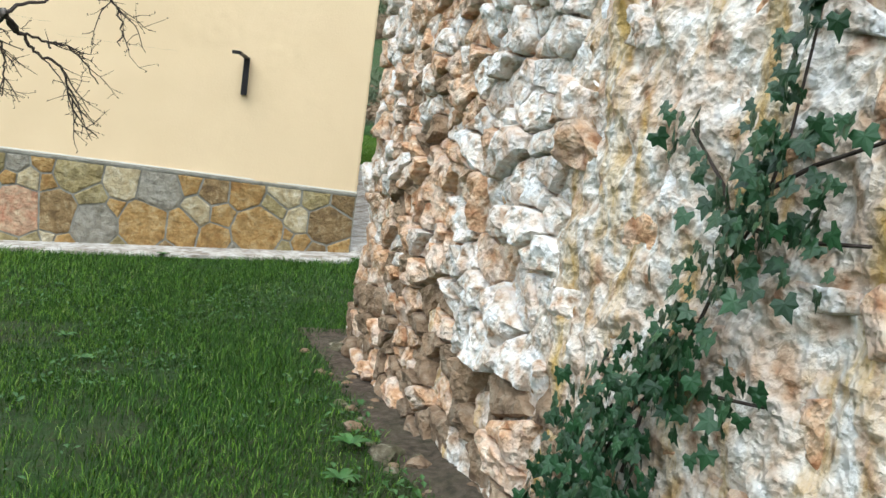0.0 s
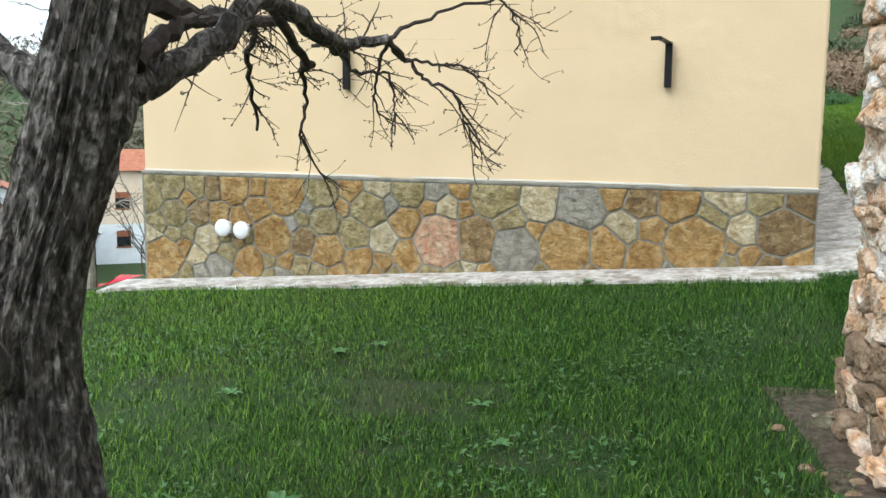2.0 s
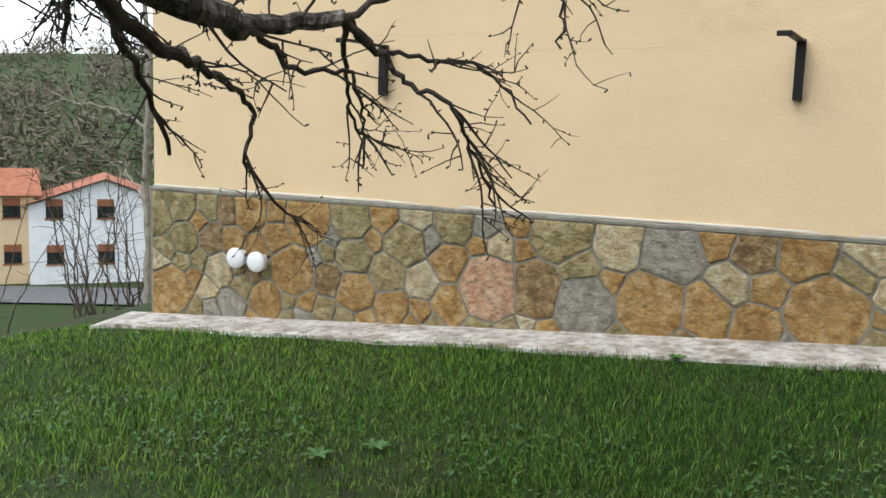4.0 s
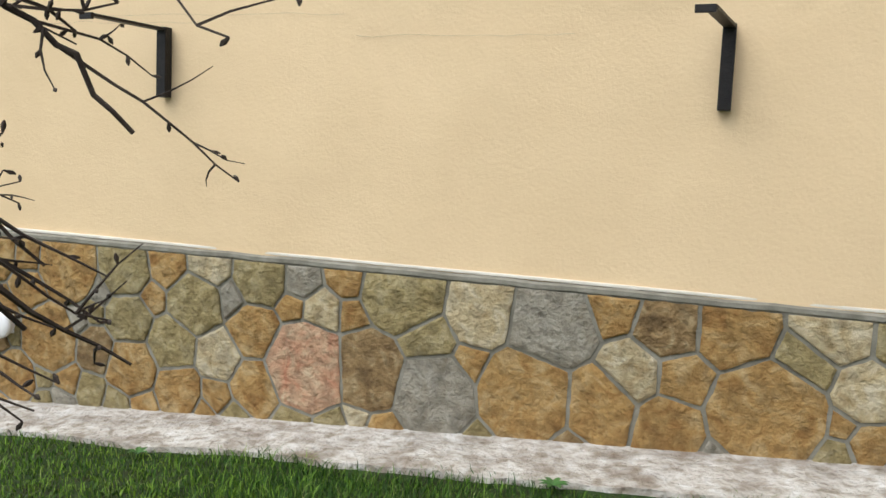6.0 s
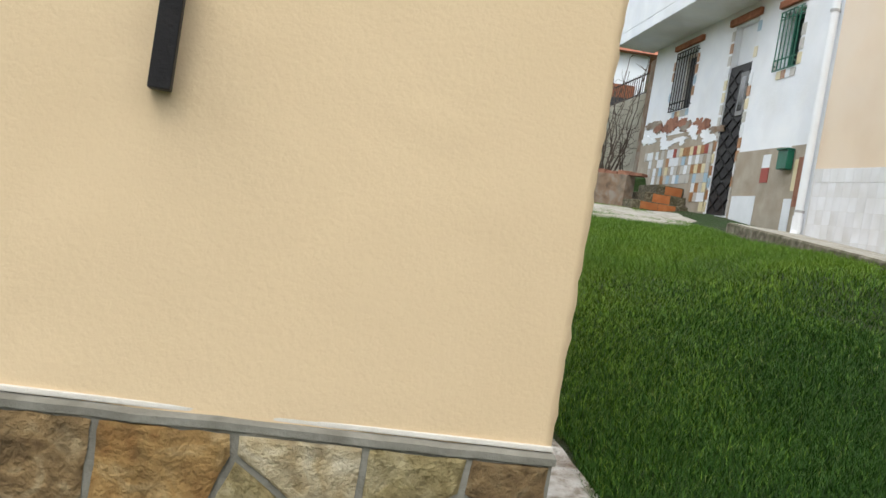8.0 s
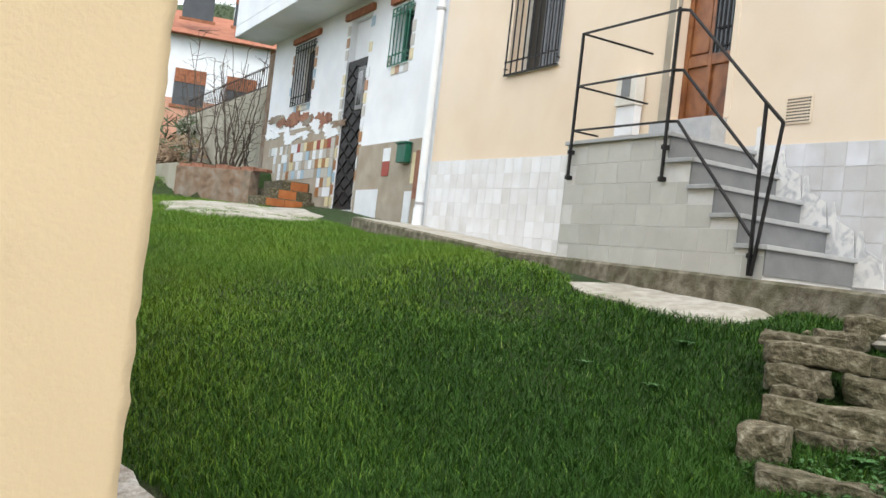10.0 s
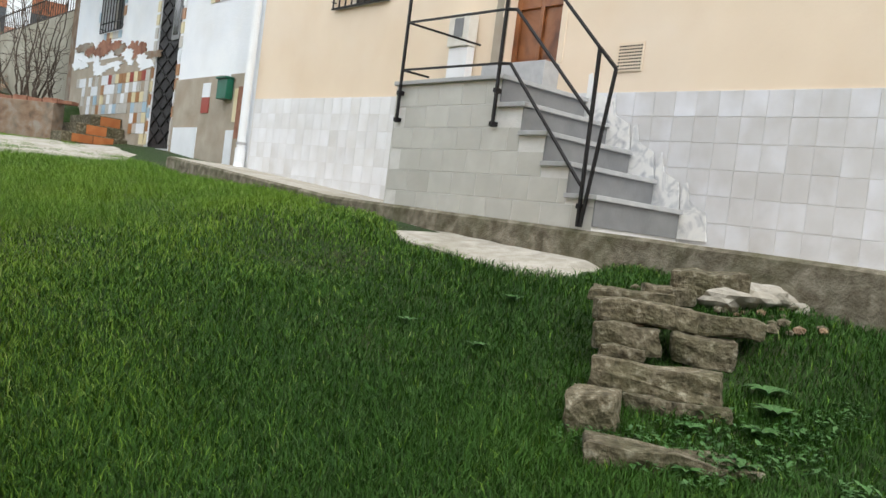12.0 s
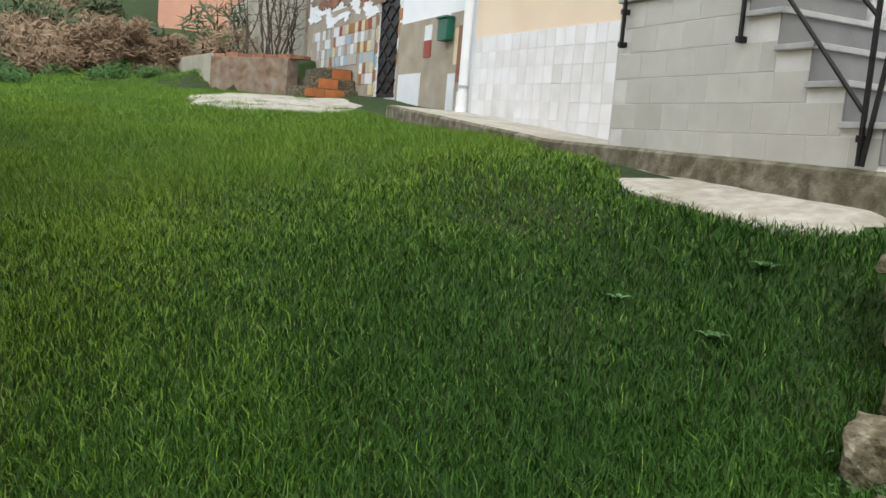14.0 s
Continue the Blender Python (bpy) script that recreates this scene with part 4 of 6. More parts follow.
# sunken pale path below the ledge
bm = bmesh.new()
prev = None
for i in range(40):
    u = 1.95 + 2.5 * i / 39
    w = 0.50 * min(1, (4.5 - u) / 1.2, 0.4 + (u - 1.95) / 0.5) + 0.02
    xo = LX - 0.03 - w + 0.03 * noise.noise(Vector((u * 3, 3, 1)))
    z = 1.255 - 0.06 * float(smooth01(2.25, 1.95, u)) + 0.04 * (u - 1.7) + 0.01 * noise.noise(Vector((u * 4, 8, 1)))
    q = F @ Vector((xo, u, 0))
    zo = min(z - 0.01, float(gz(q.x, q.y)) + 0.018)
    row = [bm.verts.new((LX - 0.03, u, z + 0.02)), bm.verts.new(((LX + xo) / 2, u, (z + zo) / 2 + 0.01)), bm.verts.new((xo, u, zo)), bm.verts.new((xo - 0.03, u, zo - 0.4))]
    if prev:
        for k in range(3):
            bm.faces.new((row[k], row[k + 1], prev[k + 1], prev[k]))
    prev = row
tagged(part("pavement", bm, CONCRETE, None, m=F), "narrow pale concrete path beside the ledge", "path", kind="structure")

# entrance stair
stair = thing("entrance_stair", F, "grey stone entrance stair with a tiled side and landing", "stair")
RZ, R0, N = [1.49, 1.676, 1.862, 2.048, 2.234, 2.42], 2.40, 5
ys = [2.22 + 0.228 * k for k in range(5)]
bm = bmesh.new()
for k in range(5):
    y1 = ys[k + 1] if k < 4 else 4.28
    box(bm, LX + 0.012, FX - 0.013, ys[k] + 0.01, y1 + (0.01 if k < 4 else 0), 1.40, RZ[k + 1] - 0.03)
part("masonry", bm, GROUT, stair)
for k in range(5):
    y1 = ys[k + 1] if k < 4 else 4.28
    part("riser", boxbm(LX + 0.0, FX - 0.02, ys[k] - 0.002, ys[k] + 0.0095, RZ[k] + 0.001, RZ[k + 1] - 0.0305), SLATE, stair)
    part("tread", boxbm(LX - 0.025, FX - 0.02, ys[k] - 0.025, y1 + (0.02 if k == 4 else 0.008), RZ[k + 1] - 0.03, RZ[k + 1], bevel=0.005), TREAD, stair)
sk = part("side_facing", boxbm(LX + 0.004, LX + 0.0115, ys[0] + 0.01, 4.28, 1.44, 1.66), GROUT, stair, "grey tiled stair side")
for r in range(7):
    for c in range(10):
        y0 = 4.28 - 0.25 * (c + 1) - (0.125 if r % 2 else 0)
        y1 = y0 + 0.245
        z0 = RZ[5] - 0.034 - 0.155 * (r + 1)
        z1 = z0 + 0.150
        floor_y = next((ys[q] for q in range(5) if RZ[q + 1] - 0.028 >= z1), ys[4])
        y0, y1 = max(y0, floor_y + 0.012), min(y1, 4.279)
        z0 = max(z0, 1.47)
        if y1 - y0 < 0.02 or z1 - z0 < 0.02:
            continue
        part("tile", boxbm(LX + 0.0012, LX + 0.0035, y0, y1, z0, z1, bevel=0.001), GREY_TILE, sk)
bm = bmesh.new()
for k in range(5):
    y1 = ys[k + 1] if k < 4 else 4.28
    box(bm, LX + 0.0036, LX + 0.0119, ys[k] + 0.011, y1 + 0.01, 1.45, RZ[k + 1] - 0.031)
part("grout_bed", bm, GROUT, stair)
part("end_facing", boxbm(LX + 0.002, FX - 0.02, 4.2805, 4.29, 1.47, RZ[5] - 0.031), GREY_TILE, stair)
# marble skirting stepping up the wall
for k in range(5):
    bm = bmesh.new()
    y0 = ys[k] - 0.22
    f = bm.faces.new([bm.verts.new((FX - 0.03, y, z)) for y, z in ((y0, RZ[k] + 0.002), (ys[k] + 0.0, RZ[k] + 0.002), (ys[k] + 0.0, RZ[k + 1] + 0.17), (ys[k] - 0.03, RZ[k + 1] + 0.18), (ys[k] - 0.06, RZ[k + 1] + 0.06), (y0 + 0.03, RZ[k] + 0.18))])
    r = bmesh.ops.extrude_face_region(bm, geom=[f])
    for v in r["geom"]:
        if isinstance(v, bmesh.types.BMVert):
            v.co.x += 0.0095
    bmesh.ops.recalc_face_normals(bm, faces=bm.faces)
    part("skirting", bm, MARBLE, stair, "white marble skirting")

# iron railing
rail = thing("stair_railing", F, "thin black iron railing round the stair landing", "railing")
xr = LX - 0.03
P_L, P_M, P_B = 4.21, 3.15, 2.31
for y, z0, z1 in ((P_L, 2.11, 3.28), (P_M, 2.07, 3.28), (P_B, 1.48, 2.53)):
    part("post", bars(bmesh.new(), [((xr, y, z0), (xr, y, z1))], 0.013), BLACK_IRON, rail)
part("post", bars(bmesh.new(), [((xr, P_B - 0.02, 1.48), (xr, P_B - 0.14, 2.40))], 0.012), BLACK_IRON, rail)
for z, back in ((2.50, 0.26), (2.855, 0.74), (3.275, 0.74)):
    part("rail", bars(bmesh.new(), [((xr, P_M, z - 0.012), (xr, P_L, z))], 0.010), BLACK_IRON, rail)
    part("rail", bars(bmesh.new(), [((xr, P_L, z), (xr + back, P_L + 0.01, z))], 0.010), BLACK_IRON, rail)
for a, b, c in (((P_M, 2.488), (P_M - 0.10, 2.48), (P_B + 0.01, 1.72)), ((P_M, 2.843), (P_M - 0.10, 2.83), (P_B, 2.13)), ((P_M, 3.263), (P_M - 0.10, 3.24), (P_B, 2.53))):
    part("handrail", tube(bmesh.new(), [(xr, *a), (xr, *b), (xr, *c)], [0.012] * 3, 6), BLACK_IRON, rail)
part("handrail", bars(bmesh.new(), [((xr, P_B, 2.53), (xr, P_B - 0.14, 2.40))], 0.012), BLACK_IRON, rail)
for y, z in ((P_L, 2.33), (P_L, 2.13), (P_M, 2.31), (P_M, 2.09), (P_B, 1.60)):
    part("fixing", boxbm(xr - 0.02, LX + 0.004, y - 0.016, y + 0.016, z - 0.016, z + 0.016, bevel=0.004), BLACK_IRON, rail, "small iron wall fixing")

# front door on the landing
part("door_surround", boxbm(FX - 0.02, FX + 0.099, 4.081, 4.215, 2.43, 4.75, bevel=0.004), GREY_RENDER, cream, "grey stone door surround")
part("door_surround", boxbm(FX - 0.006, FX + 0.099, 3.44, 3.499, 2.70, 4.75, bevel=0.003), CREAM_FAR, cream)
part("door_surround", boxbm(FX - 0.02, FX - 0.003, 3.44, 4.215, 4.751, 4.86, bevel=0.004), GREY_RENDER, cream)
fd = part("door", boxbm(FX + 0.10, FX + 0.14, 3.501, 4.079, 2.695, 4.75), DOOR_WOOD, cream, "varnished brown wooden panelled door")
for y0, y1, z0, z1 in ((3.501, 3.55, 2.695, 4.75), (4.03, 4.079, 2.695, 4.75), (3.77, 3.81, 2.695, 4.75), (3.551, 3.769, 2.695, 2.76), (3.811, 4.029, 2.695, 2.76), (3.551, 3.769, 3.17, 3.26), (3.811, 4.029, 3.17, 3.26), (3.551, 3.769, 4.62, 4.75), (3.811, 4.029, 4.62, 4.75)):
    part("door_rail", boxbm(FX + 0.078, FX + 0.0995, y0, y1, z0, z1, bevel=0.006), DOOR_WOOD, fd)
for y0, y1 in ((3.565, 3.755), (3.825, 4.015)):
    bm = bmesh.new()
    n = 8
    top = [((y0 + y1) / 2 + (y1 - y0) / 2 * math.cos(math.pi * k / n), 3.05 + 0.08 * math.sin(math.pi * k / n)) for k in range(n + 1)]
    f = bm.faces.new([bm.verts.new((FX + 0.097, y, z)) for y, z in [(y1, 2.78)] + top + [(y0, 2.78)]])
    bmesh.ops.inset_region(bm, faces=[f], thickness=0.028, depth=0.016)
    bmesh.ops.recalc_face_normals(bm, faces=bm.faces)
    part("panel", bm, DOOR_WOOD, fd)
part("panel", boxbm(FX + 0.088, FX + 0.0995, 3.825, 4.015, 3.28, 4.60, bevel=0.01), DOOR_WOOD, fd)
part("pane", boxbm(FX + 0.09, FX + 0.0995, 3.551, 3.769, 3.262, 4.618), GLASS_DARK, fd)
part("grille", bars(bmesh.new(), [((FX + 0.07, 3.565 + 0.047 * k, 3.27), (FX + 0.07, 3.565 + 0.047 * k, 4.6)) for k in range(5)] + [((FX + 0.07, 3.56, z), (FX + 0.07, 3.76, z)) for z in (3.31, 3.46, 4.1)], 0.007), BLACK_IRON, fd)
part("threshold", boxbm(FX - 0.16, FX + 0.099, 3.46, 4.15, 2.4205, 2.689, bevel=0.006), TREAD, cream, "grey stone threshold block")

meter = thing("meter_box", F @ Matrix.Translation((FX - 0.0145, 4.55, 2.62)), "white plastic meter box with a small window", "meter box")
part("case", boxbm(-0.10, 0.0, -0.13, 0.13, 0.26, 0.53, bevel=0.008), TRIM_WHITE, meter)
part("base", boxbm(-0.08, 0.0, -0.12, 0.12, 0.0, 0.258, bevel=0.006), WHITE_TILE, meter)
part("window", boxbm(-0.106, -0.1005, -0.06, 0.05, 0.33, 0.49), SLATE, meter)
vent = thing("wall_vent", F @ Matrix.Translation((FX - 0.003, 2.80, 2.70)), "pale perforated metal vent plate", "vent")
part("plate", boxbm(-0.008, 0.0, -0.11, 0.11, -0.10, 0.10, bevel=0.002), CREAM_FAR, vent)
for i in range(8):
    for j in range(9):
        part("hole", boxbm(-0.0095, -0.0082, -0.098 + 0.0225 * j, -0.082 + 0.0225 * j, -0.088 + 0.0225 * i, -0.078 + 0.0225 * i), BLACK_IRON, vent)
conduit = thing("conduit", F @ Matrix.Translation((FX - 0.012, 4.12, 0)), "thin painted conduit running up the wall", "conduit")
part("pipe", tube(bmesh.new(), [(0, 0, 3.1), (0, 0, 7.3)], [0.012, 0.012], 8), CREAM_FAR, conduit)

# ---- brick steps, low wall and bank ----
def uv(u, v, z):
    return F @ Vector((v, u, z))


steps = thing("brick_steps", F, "low corner steps of stone with terracotta tile fronts", "steps")
for k in range(3):
    z0, z1 = 1.89 + 0.16 * k, 2.05 + 0.16 * k
    v0 = 3.86 + 0.24 * k
    part("step", boxbm(v0, FX - 0.022, 12.0 + 0.16 * k, 13.3, z0 if k else 1.5, z1, bevel=0.012), STEP_STONE, steps, "worn stone step")
    for c in range(3):
        vv = v0 + 0.02 + 0.3 * c + 0.12
        if vv + 0.28 < FX - 0.03:
            part("tile", boxbm(vv, vv + 0.29, 11.985 + 0.16 * k, 11.999 + 0.16 * k, z0 + 0.01 + (0.02 if k == 0 else 0), z1 - 0.015), TERRACOTTA, steps)
a0, a1 = uv(12.49, 3.85, 0), uv(13.75, 2.95, 0)
d = (a1 - a0)
LW = Matrix.Translation((a0.x, a0.y, 0)) @ Matrix.Rotation(math.atan2(d.y, d.x), 4, "Z")
low = thing("low_wall", LW, "low stained retaining wall topped with loose bricks", "wall")
L = d.length
part("body", boxbm(0, L, -0.25, 0.0, 1.2, 2.45, bevel=0.012), RENDER_BROWN, low)
part("return", boxbm(0.02, 2.2, -0.22, 0.0, 1.2, 2.50, bevel=0.012), GREY_WALL, low, m=Matrix.Translation((L, 0, 0)) @ Matrix.Rotation(radians(-29), 4, "Z"))
for k in range(7):
    part("brick", boxbm(L - 0.02 - 0.26 * k - 0.24, L - 0.02 - 0.26 * k, -0.2, -0.04, 2.451, 2.50 + 0.02 * (k % 2), bevel=0.006), BRICK, low)

# ---- ivy on the ruined wall ----
IVY_LEAF = material("ivy_leaf", [(0.012, 0.040, 0.014), (0.024, 0.070, 0.026)], 20, 0.4, 0.2, 60, random_tint=0.35)
ivy = thing("ivy", RM, "dark green ivy climbing the ruined rubble wall", "ivy")


def leaf_mesh(s):
    """A lobed ivy leaf with a folded midrib, stalk at the origin, pointing down."""
    out = [(0, 0.1), (0.35, 0.32), (0.62, 0.12), (0.48, -0.12), (0.55, -0.42), (0.25, -0.45), (0, -1.0), (-0.25, -0.45), (-0.55, -0.42), (-0.48, -0.12), (-0.62, 0.12), (-0.35, 0.32)]
    bm = bmesh.new()
    c = bm.verts.new((0, -0.12 * s, -0.1 * s))
    vs = [bm.verts.new((x * s, -0.02 * s - 0.12 * abs(x) * s, z * s)) for x, z in out]
    for i in range(len(vs)):
        bm.faces.new((c, vs[i - 1], vs[i]))
    return bm


leaf_data = [mesh_of("leaf", leaf_mesh(s), IVY_LEAF) for s in (0.022, 0.029, 0.038)]
rng = random.Random(21)
IVY_LINES = [[(2.72, 0.20), (2.78, 0.45), (2.86, 0.60), (3.0, 0.72), (3.08, 0.84), (3.13, 0.96), (3.2, 1.06), (3.25, 1.2), (3.27, 1.35), (3.3, 1.6)],
             [(2.9, 0.5), (2.95, 0.66), (3.06, 0.80)], [(3.15, 1.0), (3.08, 1.10), (2.97, 1.20)], [(3.18, 1.03), (3.30, 1.02), (3.46, 1.03)],
             [(3.22, 1.10), (3.32, 1.14), (3.46, 1.18)], [(3.02, 0.72), (3.15, 0.73), (3.29, 0.75)], [(2.62, 0.22), (2.7, 0.4), (2.82, 0.62)], [(2.85, 0.2), (2.9, 0.42), (2.96, 0.6)]]
for k, line in enumerate(IVY_LINES):
    pts = [Vector((p, -0.035 + 0.012 * rng.random(), q)) for p, q in line]
    part("stem", tube(bmesh.new(), pts, [0.005 - 0.003 * i / len(pts) for i in range(len(pts))], 5), TWIG, ivy)
    n = (230, 80, 26, 40, 36, 28, 170, 160)[k]
    for i in range(n):
        f = rng.random() * (len(pts) - 1.001)
        a = pts[int(f)].lerp(pts[int(f) + 1], f % 1)
        spread = 0.085 if a.z < 0.72 else 0.042
        ob = new("leaf", rng.choice(leaf_data))
        ob.parent = ivy
        ob.matrix_basis = Matrix.Translation((a.x + rng.gauss(0, spread), a.y - rng.uniform(0.01, 0.06), a.z + rng.gauss(0, spread))) @ Euler((rng.uniform(-0.6, 0.3), rng.uniform(-0.9, 0.9), rng.uniform(-0.6, 0.6))).to_matrix().to_4x4()

# ---- the bare tree ----
tree = thing("tree", Matrix(), "gnarled bare fruit tree with dark fissured bark and budding twigs", "tree")
rng = random.Random(3)


def spline(pts, k=6):
    pts = [Vector(p) for p in pts]
    ext = [pts[0] * 2 - pts[1]] + pts + [pts[-1] * 2 - pts[-2]]
    out = []
    for i in range(1, len(ext) - 2):
        p0, p1, p2, p3 = ext[i - 1:i + 3]
        for q in range(k):
            t = q / k
            out.append(0.5 * ((2 * p1) + (p2 - p0) * t + (2 * p0 - 5 * p1 + 4 * p2 - p3) * t * t + (3 * p1 - p0 - 3 * p2 + p3) * t ** 3))
    return out + [pts[-1]]


def limb(bm, pts, r0, r1, sides=8, wob=0.006):
    c = spline(pts)
    for i, p in enumerate(c[1:-1]):
        c[i + 1] = p + Vector((rng.gauss(0, wob), rng.gauss(0, wob), rng.gauss(0, wob)))
    n = len(c)
    tube(bm, c, [r0 + (r1 - r0) * (i / (n - 1)) ** 0.65 for i in range(n)], sides)
    return c


def twig(bm, p, d, length, r, depth):
    n = max(3, int(length / 0.035))
    pts = [p]
    for i in range(n):
        d = (d + Vector((rng.gauss(0, 0.15), rng.gauss(0, 0.15), rng.gauss(0, 0.13) + (0.08 if i > n * 0.6 else -0.04)))).normalized()
        pts.append(pts[-1] + d * length / n)
    tube(bm, pts, [r * (1 - 0.6 * i / n) for i in range(n + 1)], 4 if r < 0.006 else 5)
    for i in range(1, n + 1):
        if rng.random() < 0.55:
            q = pts[i]
            b = Vector((rng.gauss(0, 1), rng.gauss(0, 1), rng.gauss(0, 1))).normalized()
            tube(bm, [q, q + b * 0.008, q + b * 0.013], [r * 0.5, 0.003, 0.001], 4)
    if depth:
        for k in range(int(length / 0.075)):
            i = rng.randrange(1, n)
            side = (d.cross(Vector((rng.gauss(0, 1), rng.gauss(0, 1), rng.gauss(0, 1)))) + d * 0.5).normalized()
            twig(bm, pts[i], side, length * rng.uniform(0.25, 0.5), r * 0.6, depth - 1)


# trunk with deep furrows
tc = spline([(-2.16, -4.20, -0.25), (-2.185, -4.203, 0.05), (-2.22, -4.213, 0.31), (-2.25, -4.222, 0.58), (-2.215, -4.225, 0.80), (-2.13, -4.20, 1.07), (-2.06, -4.19, 1.31), (-1.99, -4.16, 1.6), (-1.94, -4.0, 2.1)], 12)
bm = bmesh.new()
rows = []
for i, c in enumerate(tc):
    f = i / (len(tc) - 1)
    r = 0.150 - 0.030 * min(1, f * 2.0) - 0.03 * max(0, f - 0.5) + 0.04 * max(0, 0.15 - f) * 4
    row = []
    for k in range(120):
        a = 2 * math.pi * k / 120
        q = Vector((math.cos(a + f * 0.8) * 3.0, math.sin(a + f * 0.8) * 3.0, f * 3.4))
        w = 0.14 * noise.noise(q * 0.6) - 0.30 * abs(noise.noise(Vector((q.x * 1.6, q.y * 1.6, q.z * 1.1)))) + 0.09 * noise.noise(Vector((q.x * 4, q.y * 4, q.z * 3.5))) - 0.10 * abs(noise.noise(Vector((q.x * 3, q.y * 3, q.z * 7)))) + 0.03 * noise.noise(Vector((q.x * 9, q.y * 9, q.z * 12)))
        row.append(bm.verts.new(c + Vector((math.cos(a), math.sin(a), 0)) * r * (1 + w)))
    rows.append(row)
for a, b in zip(rows, rows[1:]):
    for k in range(120):
        bm.faces.new((a[k], a[(k + 1) % 120], b[(k + 1) % 120], b[k]))
bm.faces.new(rows[-1])
part("trunk", bm, BARK, tree)
part("stub", tube(bmesh.new(), [(-2.26, -4.32, 0.58), (-2.20, -4.46, 0.70), (-2.19, -4.49, 0.73)], [0.07, 0.06, 0.056], 14), BARK, tree, "sawn-off branch stub")
BOUGHS = [([(-2.03, -4.17, 1.18), (-2.049, -4.08, 1.258), (-1.997, -3.95, 1.321), (-1.918, -3.8, 1.427), (-1.903, -3.6, 1.543), (-1.851, -3.25, 1.457), (-1.951, -2.95, 1.471), (-1.837, -2.761, 1.514)], 0.062, 0.02),
         ([(-1.837, -2.761, 1.514), (-1.787, -2.66, 1.428), (-1.719, -2.63, 1.368), (-1.615, -2.606, 1.306), (-1.6, -2.52, 1.21), (-1.573, -2.396, 1.061)], 0.012, 0.003),
         ([(-1.837, -2.761, 1.514), (-1.823, -2.6, 1.452), (-1.73, -2.45, 1.442), (-1.629, -2.35, 1.422), (-1.52, -2.283, 1.283)], 0.01, 0.003),
         ([(-1.837, -2.761, 1.514), (-1.75, -2.5, 1.63), (-1.5, -2.42, 1.69), (-1.43, -2.38, 1.6), (-1.417, -2.377, 1.475)], 0.01, 0.003),
         ([(-2.08, -4.16, 1.18), (-2.35, -4.18, 1.38), (-2.65, -4.12, 1.6), (-3, -4, 2)], 0.058, 0.02),
         ([(-1.903, -3.6, 1.543), (-1.917, -3.3, 1.389), (-2.067, -3.02, 1.394), (-2.193, -2.74, 1.365), (-2.328, -2.44, 1.3), (-2.36, -2.42, 1.14), (-2.4, -2.15, 0.98), (-2.44, -1.95, 0.92)], 0.018, 0.003),
         ([(-1.999, -4.1, 1.327), (-2.02, -3.95, 1.408), (-2.056, -3.7, 1.474), (-2.124, -3.3, 1.511), (-2.35, -2.9, 1.4), (-2.45, -2.656, 1.17)], 0.034, 0.006),
         ([(-1.98, -4, 2), (-1.8, -3.7, 2.3), (-1.55, -3.3, 2.4), (-1.3, -2.9, 2.3)], 0.06, 0.02),
         ([(-1.837, -2.761, 1.514), (-2, -2.45, 1.38), (-2.05, -2.3, 1.26), (-2.06, -2.05, 1.19)], 0.009, 0.003),
         ([(-2.006, -4, 1.491), (-2.131, -3.6, 1.51), (-2.146, -3.1, 1.544), (-2.75, -2.7, 1.62), (-3, -2.5, 1.5)], 0.036, 0.008),
         ([(-1.951, -2.95, 1.471), (-1.961, -2.78, 1.391), (-1.871, -2.66, 1.395), (-1.87, -2.61, 1.27), (-1.867, -2.603, 1.154)], 0.01, 0.003)]
DENS = (26, 11, 7, 8, 14, 18, 24, 8, 6, 24, 8)
for k, (pts, r0, r1) in enumerate(BOUGHS):
    bm = bmesh.new()
    c = limb(bm, pts, r0, r1)
    lb = part("branch", bm, BARK if r0 > 0.04 else TWIG, tree)
    bm = bmesh.new()
    n = len(c)
    for q in range(DENS[k]):
        i = rng.randrange(int(n * 0.3), n - 3)
        d = (c[min(i + 1, n - 1)] - c[max(i - 1, 0)]).normalized()
        side = (d * 0.9 + Vector((rng.gauss(0.2, 0.5), rng.gauss(0.1, 0.45), rng.gauss(-0.10, 0.36)))).normalized()
        twig(bm, c[i], side, rng.uniform(0.10, 0.30), rng.uniform(0.0026, 0.0045), 1)
    if len(bm.verts):
        tagged(part("twig", bm, TWIG, lb), kind="stuff")
    else:
        bm.free()

# ---- rough stone steps up to the ledge ----
rough_steps = thing("garden_steps", Matrix(), "rough mossy stone steps sunk in the grass", "steps")
rng = random.Random(9)
ax, ay = Vector((0.86, 0.51, 0)), Vector((0.51, -0.86, 0))


def slab(along, side, z, ln, wd, ht, name="stone"):
    """One hewn stone of a step: ln across the flight, wd along it."""
    bm = bmesh.new()
    box(bm, -ln / 2, ln / 2, -wd / 2, wd / 2, -ht, 0, bevel=0.014)
    bmesh.ops.subdivide_edges(bm, edges=[e for e in bm.edges if e.calc_length() > 0.07], cuts=3, use_grid_fill=True)
    o = Vector((rng.uniform(0, 40), rng.uniform(0, 40), 0))
    for v in bm.verts:
        w = noise.noise_vector(v.co * 9 + o)
        v.co += w * 0.022 + noise.noise_vector(v.co * 24 + o) * 0.012
    p = Vector((2.22, 0.32, 0)) + ax * along + ay * side
    ang = math.atan2(ay.y, ay.x) + rng.gauss(0, 0.06)
    return part(name, bm, STEP_STONE, rough_steps, m=Matrix.Translation((p.x, p.y, z)) @ Matrix.Rotation(ang, 4, "Z") @ Euler((rng.gauss(0, 0.03), rng.gauss(0, 0.03), 0)).to_matrix().to_4x4())


